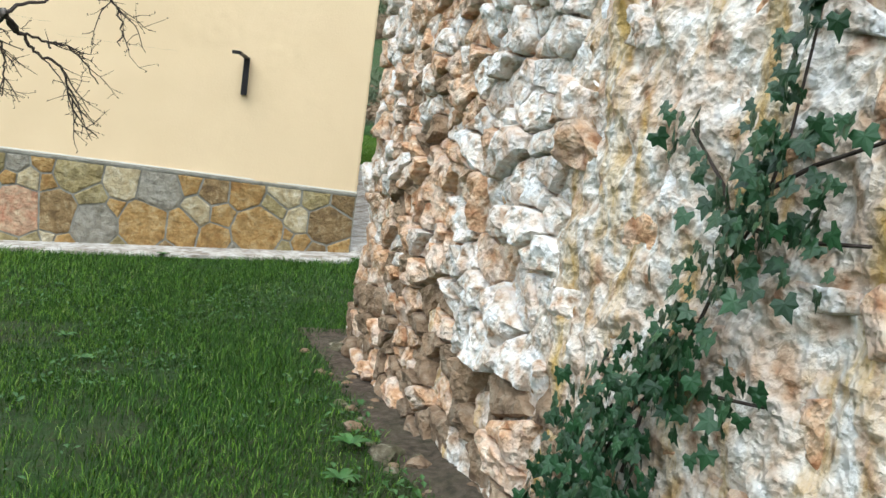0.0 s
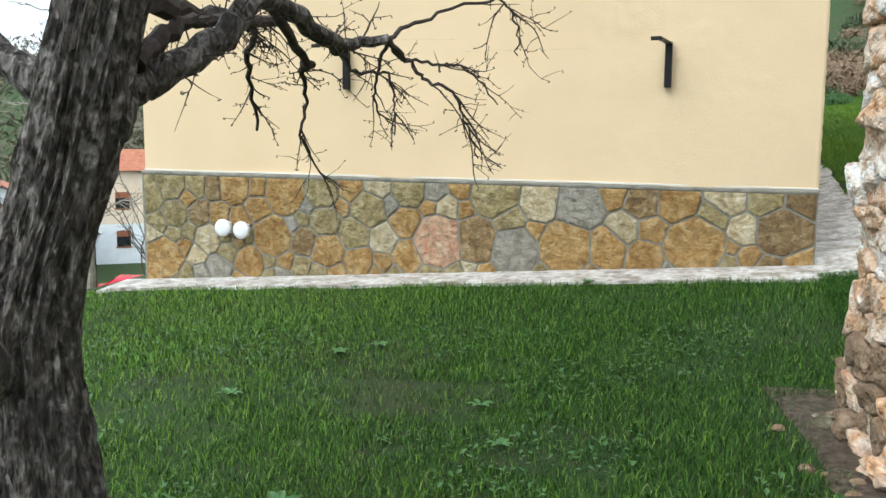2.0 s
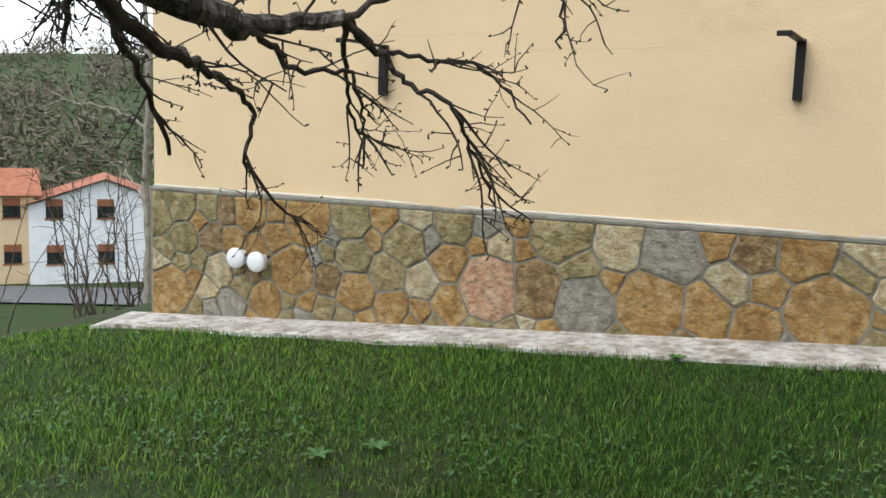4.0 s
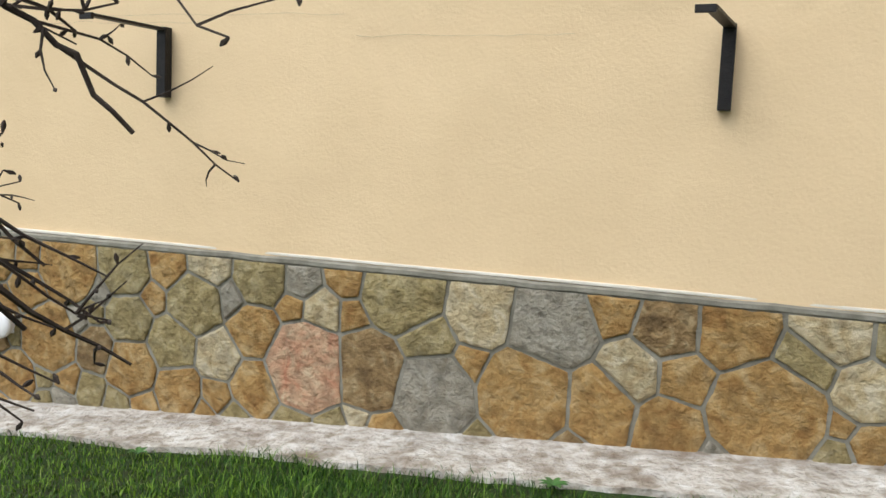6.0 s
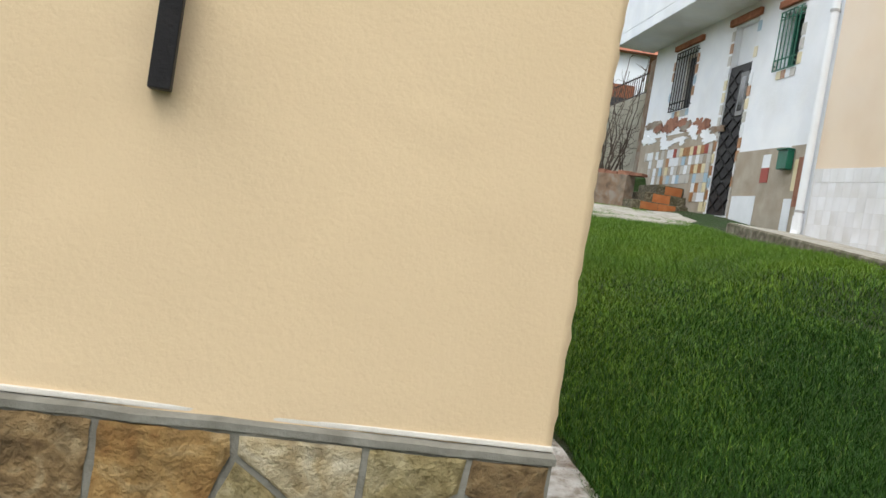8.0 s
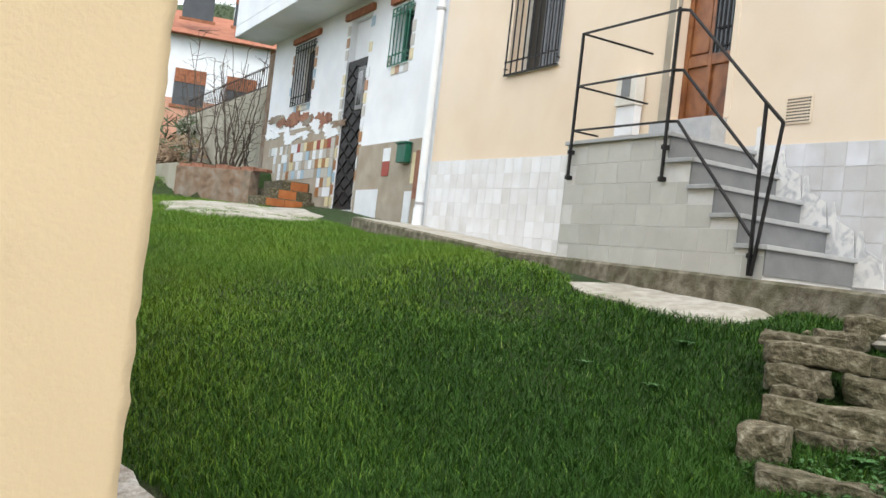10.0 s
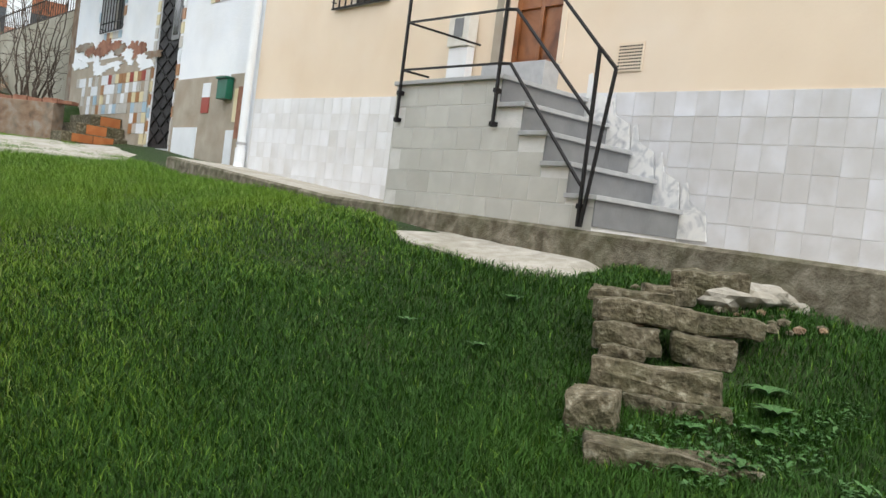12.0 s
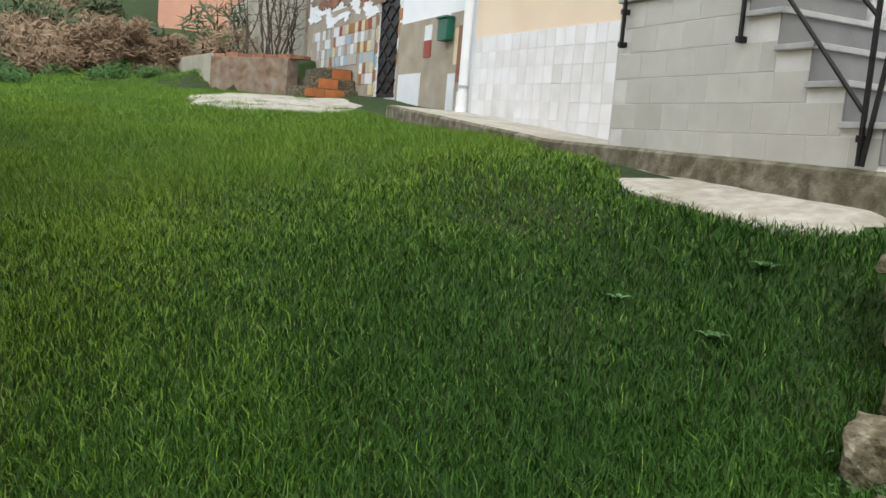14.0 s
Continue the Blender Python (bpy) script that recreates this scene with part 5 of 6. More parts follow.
slab(0.07, 0.26, 0.785, 0.55, 0.16, 0.13)
slab(0.30, 0.00, 0.90, 0.17, 0.19, 0.20)
slab(0.42, 0.28, 0.885, 0.36, 0.10, 0.06)
slab(0.53, 0.20, 0.985, 0.46, 0.19, 0.11)
slab(0.74, 0.07, 1.02, 0.18, 0.12, 0.05)
slab(0.84, 0.08, 1.09, 0.26, 0.15, 0.10)
slab(0.90, 0.38, 1.08, 0.24, 0.15, 0.11)
slab(0.96, 0.14, 1.18, 0.40, 0.20, 0.09)
slab(1.02, 0.47, 1.165, 0.28, 0.18, 0.08)
slab(1.20, 0.08, 1.21, 0.36, 0.18, 0.06)
slab(1.52, 0.42, 1.33, 0.34, 0.20, 0.12)
slab(1.40, 0.24, 1.24, 0.24, 0.16, 0.08)
# loose rubble beside the ledge
for k in range(46):
    s = rng.uniform(0.012, 0.04)
    p = Vector((2.22, 0.36, 0)) + ax * rng.uniform(1.1, 1.6) + ay * rng.uniform(0.1, 0.95)
    bm = bmesh.new()
    bmesh.ops.create_icosphere(bm, subdivisions=1, radius=s)
    for v in bm.verts:
        v.co = Vector((v.co.x * 1.3, v.co.y, v.co.z * 0.7)) * (1 + 0.35 * noise.noise(v.co * 40 + Vector((k, 0, 0))))
    tagged(part("rock", bm, rng.choice([STEP_STONE, ROCK_GREY, STEP_STONE]), None, m=Matrix.Translation((p.x, p.y, float(gz(p.x, p.y)) + s * 0.3 + 0.012))), "small loose stone lying on soil beside the ledge", "rock", "loose rubble")
# fallen stones at the foot of the ruined wall
for k in range(48):
    s = rng.uniform(0.008, 0.024) * (2.0 if k % 15 == 0 else 1)
    y = rng.uniform(-5.2, -2.4)
    x = ruin_x(y) - rng.uniform(0.04, 0.24)
    bm = bmesh.new()
    bmesh.ops.create_icosphere(bm, subdivisions=2, radius=s)
    for v in bm.verts:
        v.co = Vector((v.co.x * 1.2, v.co.y, v.co.z * 0.75)) * (1 + 0.5 * noise.noise(v.co * 30 + Vector((k, 3, 0))))
    tagged(part("rock", bm, rng.choice([ROCK_GREY, STEP_STONE, STEP_STONE]), None, m=Matrix.Translation((x, y, float(gz(x, y)) + s * 0.2))), "small stone fallen from the ruined wall onto soil", "rock", "fallen stones")
# slumped pale mortar at the ledge foot
for k, (al, si, r) in enumerate(((1.5, 0.55, 0.13), (1.58, 0.72, 0.12), (1.62, 0.88, 0.10), (1.66, 1.0, 0.07))):
    bm = bmesh.new()
    bmesh.ops.create_icosphere(bm, subdivisions=3, radius=r)
    for v in bm.verts:
        v.co = Vector((v.co.x * 1.2, v.co.y * 1.1, v.co.z * 0.5)) * (1 + 0.45 * noise.noise(v.co * 14 + Vector((k * 5, 0, 0))))
    p = Vector((2.22, 0.36, 0)) + ax * al + ay * si
    tagged(part("mortar_lump", bm, CONCRETE, None, m=Matrix.Translation((p.x, p.y, float(gz(p.x, p.y)) + 0.04))), "lump of slumped pale mortar at the ledge foot", "rubble", "mortar lumps")

# cracked concrete patch before the brick steps
bm = bmesh.new()
n = 40
prev = None
for q in range(9):
    row = []
    for k in range(n):
        a = 2 * math.pi * k / n
        r = (1.0 + 0.28 * noise.noise(Vector((math.cos(a) * 2, math.sin(a) * 2, 3))) + 0.12 * noise.noise(Vector((math.cos(a) * 7, math.sin(a) * 7, 5)))) * max(q, 0.05) / 8
        p = uv(10.8 + 1.7 * r * math.sin(a), 3.25 + 1.1 * r * math.cos(a), 0)
        row.append(bm.verts.new((p.x, p.y, float(gz(p.x, p.y)) + (0.03 if q < 8 else -0.02) + 0.015 * noise.noise(Vector((p.x * 3, p.y * 3, 1))))))
    if prev:
        for k in range(n):
            bm.faces.new((prev[k], row[k], row[(k + 1) % n], prev[(k + 1) % n]))
    prev = row
tagged(part("pavement", bm, CONCRETE, None), "cracked pale concrete patch in the grass", "pavement", kind="structure")

# ---- old wall with fence, beside the white house ----
garden_wall = thing("garden_wall", F, "old grey rendered garden wall with a rusty fence on top", "wall")
part("body", boxbm(5.0, 5.3, 15.06, 24.0, 1.2, 4.45, bevel=0.02), GREY_WALL, garden_wall)
part("pier", boxbm(4.86, 4.999, 15.06, 15.5, 1.2, 5.0, bevel=0.02), RENDER_BROWN, garden_wall, "brown rendered pier")
for k in range(52):
    u = 15.3 + 0.16 * k
    part("picket", bars(bmesh.new(), [((5.15, u, 4.45), (5.15, u, 5.0))], 0.010), TWIG, garden_wall)
for z in (4.55, 4.95):
    part("rail", bars(bmesh.new(), [((5.15, 15.1, z), (5.15, 23.8, z))], 0.014), TWIG, garden_wall)

# ---- shrubs and hedges ----
SCRUB_GREEN = material("scrub_leaf", [(0.035, 0.055, 0.020), (0.075, 0.095, 0.042)], 3, 0.8, 0.0, random_tint=0.2)
BRACKEN = material("dead_bracken", [(0.15, 0.095, 0.055), (0.27, 0.19, 0.12)], 6, 0.9, 0.0)
BARE = material("bare_wood", [(0.06, 0.045, 0.035), (0.12, 0.09, 0.07)], 12, 0.9, 0.3, 60)
rng = random.Random(31)


def leaf_cloud(centres, leaf, count, flat=0.75):
    """Small leaf blades scattered over clumps (x, y, z, r)."""
    V, Fc = [], []
    for x, y, z, r in centres:
        for i in range(int(count)):
            d = Vector((rng.gauss(0, 1), rng.gauss(0, 1), rng.gauss(0, 1))).normalized() * r * (0.45 + 0.6 * rng.random() ** 0.5)
            lump = 1 + 0.35 * noise.noise(Vector((d.x / r * 1.6 + x, d.y / r * 1.6 + y, d.z / r * 1.6)))
            c = Vector((x, y, z)) + Vector((d.x, d.y, d.z * flat)) * lump
            a = Vector((rng.gauss(0, 1), rng.gauss(0, 1), rng.gauss(0, 1))).normalized()
            b = a.orthogonal().normalized()
            s = leaf * rng.uniform(0.6, 1.4)
            k = len(V)
            V += [c - a * s, c + b * s * 0.3, c + a * s]
            Fc.append((k, k + 1, k + 2))
    return V, Fc


def cloud_part(name, centres, leaf, count, mat, parent, flat=0.75):
    V, Fc = leaf_cloud(centres, leaf, count, flat)
    me = bpy.data.meshes.new(name)
    me.from_pydata(V, [], Fc)
    me.materials.append(mat)
    ob = new(name, me)
    if parent:
        ob.parent = parent
    return ob


def bare_shrub(x, y, h, n, label, spread=0.35):
    z = float(gz(x, y))
    e = thing("shrub", Matrix.Translation((x, y, z)), label, "shrub", "bare shrubs")
    for k in range(n):
        bm = bmesh.new()
        a = rng.uniform(0, 6.28)
        top = Vector((math.cos(a) * spread * rng.random() * h, math.sin(a) * spread * rng.random() * h, h * rng.uniform(0.7, 1.05)))
        base = Vector((rng.gauss(0, 0.12), rng.gauss(0, 0.12), -0.05))
        c = limb(bm, [base, base.lerp(top, 0.4) + Vector((rng.gauss(0, 0.08), rng.gauss(0, 0.08), 0)), top], 0.022, 0.006, 5, 0.02)
        for q in range(9):
            i = rng.randrange(len(c) // 3, len(c))
            dd = Vector((rng.gauss(0, 0.7), rng.gauss(0, 0.7), rng.uniform(0.1, 1))).normalized()
            twig(bm, c[i], dd, rng.uniform(0.2, 0.5), 0.006, 0)
        part("stem", bm, BARE, e)


for u, v, h in ((15.6, 4.4, 2.3), (16.2, 4.6, 2.6), (16.9, 4.5, 2.8), (17.6, 4.6, 2.9), (18.4, 4.3, 2.6), (15.9, 4.75, 1.2)):
    p = uv(u, v, 0)
    bare_shrub(p.x, p.y, h, 4, "leafless brown shrub growing against the old wall")
p = uv(16.0, 3.9, 0)
brk = thing("bramble_bush", Matrix(), "dead rust-brown bracken bush on the grassy bank", "bush")
cs = []
for k in range(60):
    f = rng.random()
    x, y = 2.5 + 2.2 * f + rng.gauss(0, 0.12), 16.3 - 0.3 * f + rng.gauss(0, 0.35)
    cs.append((x, y, float(gz(x, y)) + (0.1 + 0.65 * math.sin(f * 2.6)) * rng.random() + 0.05, rng.uniform(0.12, 0.32)))
for k in range(16):
    x, y = 2.4 - 0.13 * k + rng.gauss(0, 0.2), 16.6 + rng.gauss(0, 0.3)
    cs.append((x, y, float(gz(x, y)) + 0.15 * rng.random(), rng.uniform(0.15, 0.35)))
tagged(cloud_part("fronds", cs[:60], 0.075, 420, BRACKEN, brk), kind="stuff")
tagged(cloud_part("hedge_plant", cs[60:], 0.05, 700, SCRUB_GREEN, None), "dark green brambles along the edge of the bank", "brambles", kind="stuff")
# bank grass tufts in front of the bracken
tuft = thing("bank_scrub", Matrix(), "low green weeds along the edge of the bank", "weeds")
cs = []
for k in range(30):
    x, y = rng.uniform(1.0, 5.2), rng.uniform(14.6, 16.0)
    cs.append((x, y, float(gz(x, y)) + 0.06, rng.uniform(0.12, 0.3)))
LUSH = material("weed_leaf", [(0.03, 0.085, 0.014), (0.06, 0.14, 0.025)], 4, 0.7, 0.0)
tagged(cloud_part("leaves", cs, 0.045, 320, LUSH, tuft, 0.5), kind="stuff")
# scrub on the hillside
cs = []
for k in range(230):
    a, r = radians(rng.uniform(-32, 14)), rng.uniform(21, 95)
    x, y = -math.sin(a) * r, math.cos(a) * r
    if 6 < x < 16 and 22 < y < 36:
        continue
    s = rng.uniform(0.5, 1.5) * (0.6 + r / 70)
    cs.append((x, y, float(gz(x, y)) + s * 0.4, s))
tagged(cloud_part("hillside_scrub", cs, 0.22, 420, SCRUB_GREEN, None), "dark green scrub on the rocky hillside", "scrub", kind="stuff")
cs = []
for k in range(230):
    a, r = radians(rng.uniform(-32, 14)), rng.uniform(19, 70)
    x, y = -math.sin(a) * r, math.cos(a) * r
    if 6 < x < 16 and 22 < y < 36:
        continue
    s = rng.uniform(0.3, 0.8) * (0.6 + r / 70)
    cs.append((x, y, float(gz(x, y)) + s * 0.3, s))
tagged(cloud_part("dry_scrub", cs, 0.16, 300, BRACKEN, None), "dry brown undergrowth on the hillside", "scrub", kind="stuff")
GREY_WOOD = material("winter_wood", [(0.075, 0.085, 0.05), (0.13, 0.115, 0.075), (0.18, 0.155, 0.12)], 0.2, 0.9, 0.0)
cs = []
for k in range(520):
    a, r = radians(rng.uniform(16, 80)), rng.uniform(80, 290)
    x, y = -math.sin(a) * r, math.cos(a) * r
    s = rng.uniform(2.5, 5.5)
    cs.append((x, y, float(gz(x, y)) + s * 0.6, s))
tagged(cloud_part("wooded_hill", cs, 0.7, 170, GREY_WOOD, None, 1.0), "grey-green winter woods on the valley slope", "woods", kind="stuff")

# ---- far houses, road and car in the valley ----
ORANGE_ROOF = material("clay_roof_tiles", [(0.26, 0.085, 0.045), (0.40, 0.16, 0.09)], 3, 0.9, 0.5, 20)

SALMON = material("salmon_paint", [(0.46, 0.23, 0.16), (0.54, 0.30, 0.21)], 2, 0.9, 0.2, 30)


def far_house(x, y, turn, w, d, h, wall_mat, label, roof_mat=None, low=None, gable=False):
    z = float(gz(x, y)) - 0.6
    e = thing("house", pose(x, y, z, 0, 0, turn), label, "house")
    part("wall", boxbm(-w / 2, w / 2, 0, d, 0, h), wall_mat, e)
    if low:
        part("painted_base", boxbm(-w / 2 - 0.02, w / 2 + 0.02, -0.02, d, 0, low[0]), low[1], e)
    bm = bmesh.new()
    vs = [bm.verts.new(q) for q in ((-w / 2 - 0.4, -0.4, h), (w / 2 + 0.4, -0.4, h), (w / 2 + 0.4, d + 0.4, h), (-w / 2 - 0.4, d + 0.4, h), (-w / 2 - 0.4, d / 2, h + 1.5), (w / 2 + 0.4, d / 2, h + 1.5))]
    if gable:
        vs[4].co, vs[5].co = Vector((0, -0.4, h + 1.7)), Vector((0, d + 0.4, h + 1.7))
        g = bmesh.new()
        t0, t1 = ([g.verts.new(q) for q in ((-w / 2, yy, h), (w / 2, yy, h), (0, yy, h + 1.6))] for yy in (-0.01, d + 0.01))
        g.faces.new(t0), g.faces.new(t1[::-1])
        part("gable", g, wall_mat, e)
    for f in (((0, 4, 5, 3), (1, 2, 5, 4)) if gable else ((0, 1, 5, 4), (2, 3, 4, 5), (0, 4, 3), (1, 2, 5), (3, 2, 1, 0))):
        bm.faces.new([vs[i] for i in f])
    part("roof", bm, roof_mat or ORANGE_ROOF, e)
    for r in range(2):
        for c in range(3):
            wx, wz = -w / 2 + w * (c + 0.5) / 3, 1.9 + 2.9 * r
            win = part("window", boxbm(wx - 0.5, wx + 0.5, -0.04, 0.1, wz, wz + 1.2), GLASS_DARK, e)
            part("frame", boxbm(wx - 0.58, wx + 0.58, -0.06, -0.041, wz - 0.1, wz - 0.001), RUST_PAINT, win)
            part("shutter", boxbm(wx - 0.5, wx + 0.5, -0.08, -0.061, wz + 0.75, wz + 1.2), RUST_PAINT, win)
    return e


far_house(-43, 38.5, 45, 9, 8, 5.6, WHITE_WALL, "white two-storey house with a clay roof", gable=True)
far_house(-49, 33, 50, 8, 8, 6.2, CREAM, "ochre two-storey house with a clay roof")
far_house(-42.5, 50.5, 36, 9, 8, 7.6, CREAM_FAR, "pale two-storey village house with small shuttered windows", low=(3.6, WHITE_WALL))
far_house(9.6, 27.5, -18, 5.0, 6, 4.2, WHITE_WALL, "white house with a terracotta painted base", low=(2.1, SALMON))
ASPHALT = material("asphalt", [(0.10, 0.10, 0.105), (0.16, 0.16, 0.165)], 6, 0.95, 0.4, 30)
bm = bmesh.new()
prev = None
for k in range(30):
    t = k / 29
    c = Vector((-58 + 50 * t, 24 + 19 * t + 4 * math.sin(t * 3), 0))
    nrm = Vector((-0.36, 0.93, 0))
    row = []
    for s in (-2.6, 2.6):
        q = c + nrm * s
        row.append(bm.verts.new((q.x, q.y, float(gz(q.x, q.y)) + 0.12)))
    if prev:
        bm.faces.new((prev[0], row[0], row[1], prev[1]))
    prev = row
tagged(part("road", bm, ASPHALT, None), "grey asphalt road in the valley", "road", kind="structure")

CAR_RED = material("red_car_paint", [(0.42, 0.006, 0.02), (0.50, 0.01, 0.03)], 2, 0.25, 0.0, spec=0.6)
cx_, cy_ = -33.2, 37.6
car = thing("car", pose(cx_, cy_, float(gz(cx_, cy_)) + 0.1, 0, 0, -155), "red hatchback parked on the valley road", "car")
prof = [(-2.0, 0.35), (-2.05, 0.75), (-1.95, 0.95), (-1.3, 1.42), (0.2, 1.46), (0.95, 0.98), (1.9, 0.82), (2.05, 0.55), (2.02, 0.3)]
bm = bmesh.new()
sec = []
for yy, ins in ((-0.85, 0.10), (-0.6, 0.0), (0.6, 0.0), (0.85, 0.10)):
    sec.append([bm.verts.new((x, yy * (0.82 if z > 1.2 else 1.0), z - (ins if z > 0.9 else 0))) for x, z in prof])
for a, b in zip(sec, sec[1:]):
    for k in range(len(prof)):
        bm.faces.new((a[k], b[k], b[(k + 1) % len(prof)], a[(k + 1) % len(prof)]))
bm.faces.new(sec[0][::-1]), bm.faces.new(sec[-1])
part("body", bm, CAR_RED, car)
bm = bmesh.new()
bm.faces.new([bm.verts.new(q) for q in ((0.30, -0.58, 1.43), (0.30, 0.58, 1.43), (0.96, 0.66, 1.02), (0.96, -0.66, 1.02))])
part("windscreen", bm, GLASS_DARK, car, m=Matrix.Translation((0.03, 0, 0.03)))
for s in (-1, 1):
    part("headlight", boxbm(1.86, 2.02, s * 0.62 - 0.16, s * 0.62 + 0.16, 0.62, 0.76, bevel=0.03), WHITE_PLASTIC, car)
    for x in (-1.25, 1.25):
        wheel = part("wheel", tube(bmesh.new(), [(x, s * 0.70, 0.32), (x, s * 0.87, 0.32)], [0.32, 0.32], 18), BLACK_IRON, car)
        part("rim", tube(bmesh.new(), [(x, s * 0.871, 0.32), (x, s * 0.88, 0.32)], [0.2, 0.18], 14), TREAD, wheel)
lx, ly = -32.3, 34.2
lamp = thing("street_lamp", Matrix.Translation((lx, ly, float(gz(lx, ly)))), "black iron street lamp with a glass lantern", "street lamp")
part("pole", tube(bmesh.new(), [(0, 0, -0.2), (0, 0, 0.7), (0, 0, 0.75), (0, 0, 3.8)], [0.12, 0.10, 0.06, 0.05], 10), BLACK_IRON, lamp)
part("lantern", tube(bmesh.new(), [(0, 0, 3.81), (0, 0, 4.4)], [0.16, 0.30], 6), WHITE_PLASTIC, lamp, "pale glass lantern")
part("cap", tube(bmesh.new(), [(0, 0, 4.401), (0, 0, 4.7)], [0.34, 0.04], 6), BLACK_IRON, lamp)
bx, by = -31.5, 33.0
bin_ = thing("waste_bin", Matrix.Translation((bx, by, float(gz(bx, by)) + 0.1)), "dark green wheeled waste container by the road", "bin")
part("body", boxbm(-0.6, 0.6, -0.5, 0.5, 0.1, 1.1, bevel=0.04), GREEN_PAINT, bin_)
part("lid", boxbm(-0.64, 0.64, -0.54, 0.54, 1.101, 1.25, bevel=0.04), GREEN_PAINT, bin_)
for x, y, h in ((-12.0, 6.5, 2.6), (-13.5, 9.0, 3.0), (-15.0, 7.0, 3.2), (-11.5, 9.5, 2.4)):
    bare_shrub(x, y, h, 12, "leafless grey shrub on the slope below the house", 0.6)

# pale bare tree on the slope below the house
px, py = -9.25, 4.8
pale = thing("tree", Matrix.Translation((px, py, float(gz(px, py)))), "slender pale-barked bare tree on the slope", "tree")
PALE_BARK = material("pale_bark", [(0.20, 0.18, 0.14), (0.34, 0.31, 0.26)], 12, 0.9, 0.6, 40)
bm = bmesh.new()
trunk = limb(bm, [(0, 0, -0.3), (0.03, 0, 0.8), (-0.05, 0.02, 1.7), (0.05, 0, 2.8), (0.0, 0, 4.2)], 0.085, 0.03, 10, 0.01)
part("trunk", bm, PALE_BARK, pale)
for k in range(9):
    bm = bmesh.new()
    p0 = trunk[8 + k * 2 if 8 + k * 2 < len(trunk) else -1]
    a = k * 2.4
    c = limb(bm, [p0, p0 + Vector((math.cos(a) * 0.6, math.sin(a) * 0.4, 0.25)), p0 + Vector((math.cos(a) * 1.3, math.sin(a) * 0.9, 0.35))], 0.022, 0.005, 6, 0.02)
    for q in range(7):
        twig(bm, c[rng.randrange(4, len(c))], Vector((math.cos(a), math.sin(a), rng.uniform(-0.2, 0.8))).normalized(), rng.uniform(0.3, 0.6), 0.006, 0)
    part("branch", bm, PALE_BARK, pale)

# ---- grass ----
def grass_material(name, dark, mid, dry, moss):
    m = bpy.data.materials.new(name)
    m.use_nodes = True
    n, l = m.node_tree.nodes, m.node_tree.links
    p = n["Principled BSDF"]
    p.inputs["Roughness"].default_value = 0.6
    p.inputs["Specular IOR Level"].default_value = 0.15
    g = n.new("ShaderNodeNewGeometry")
    r1 = n.new("ShaderNodeValToRGB")
    els = r1.color_ramp.elements
    els[0].position, els[0].color = 0.0, (*dark, 1)
    els[1].position, els[1].color = 0.88, (*mid, 1)
    e = els.new(0.97)
    e.color = (*dry, 1)
    co = n.new("ShaderNodeTexCoord")
    nz = n.new("ShaderNodeTexNoise")
    nz.inputs["Scale"].default_value, nz.inputs["Detail"].default_value = 0.8, 4
    hs = n.new("ShaderNodeMix")
    hs.data_type = "RGBA"
    hs.inputs[7].default_value = (*moss, 1)
    mr = n.new("ShaderNodeMapRange")
    mr.inputs["From Min"].default_value, mr.inputs["From Max"].default_value = 0.45, 0.75
    mr.inputs["To Max"].default_value = 0.6
    l.new(g.outputs["Random Per Island"], r1.inputs["Fac"])
    l.new(co.outputs["Object"], nz.inputs["Vector"])
    l.new(nz.outputs["Fac"], mr.inputs["Value"])
    l.new(mr.outputs["Result"], hs.inputs[0])
    l.new(r1.outputs["Color"], hs.inputs[6])
    l.new(hs.outputs[2], p.inputs["Base Color"])
    return m


# The shade in gaps between near blades is put into the darker colour.
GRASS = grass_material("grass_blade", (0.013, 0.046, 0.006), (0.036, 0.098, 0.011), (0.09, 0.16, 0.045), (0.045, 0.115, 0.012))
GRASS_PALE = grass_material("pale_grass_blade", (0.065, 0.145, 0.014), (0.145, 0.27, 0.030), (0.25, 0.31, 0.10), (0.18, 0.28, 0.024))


def patchy(x, y):
    """Bare-soil factor, 0 to 1."""
    a = np.sin(x * 1.9 + 1.3 * np.sin(y * 1.1)) * np.sin(y * 2.3 + 1.7 * np.sin(x * 0.9 + 2))
    b = np.sin(x * 5.1 + y * 3.7) * np.sin(y * 6.3 - x * 2.9)
    return a * 0.6 + b * 0.4


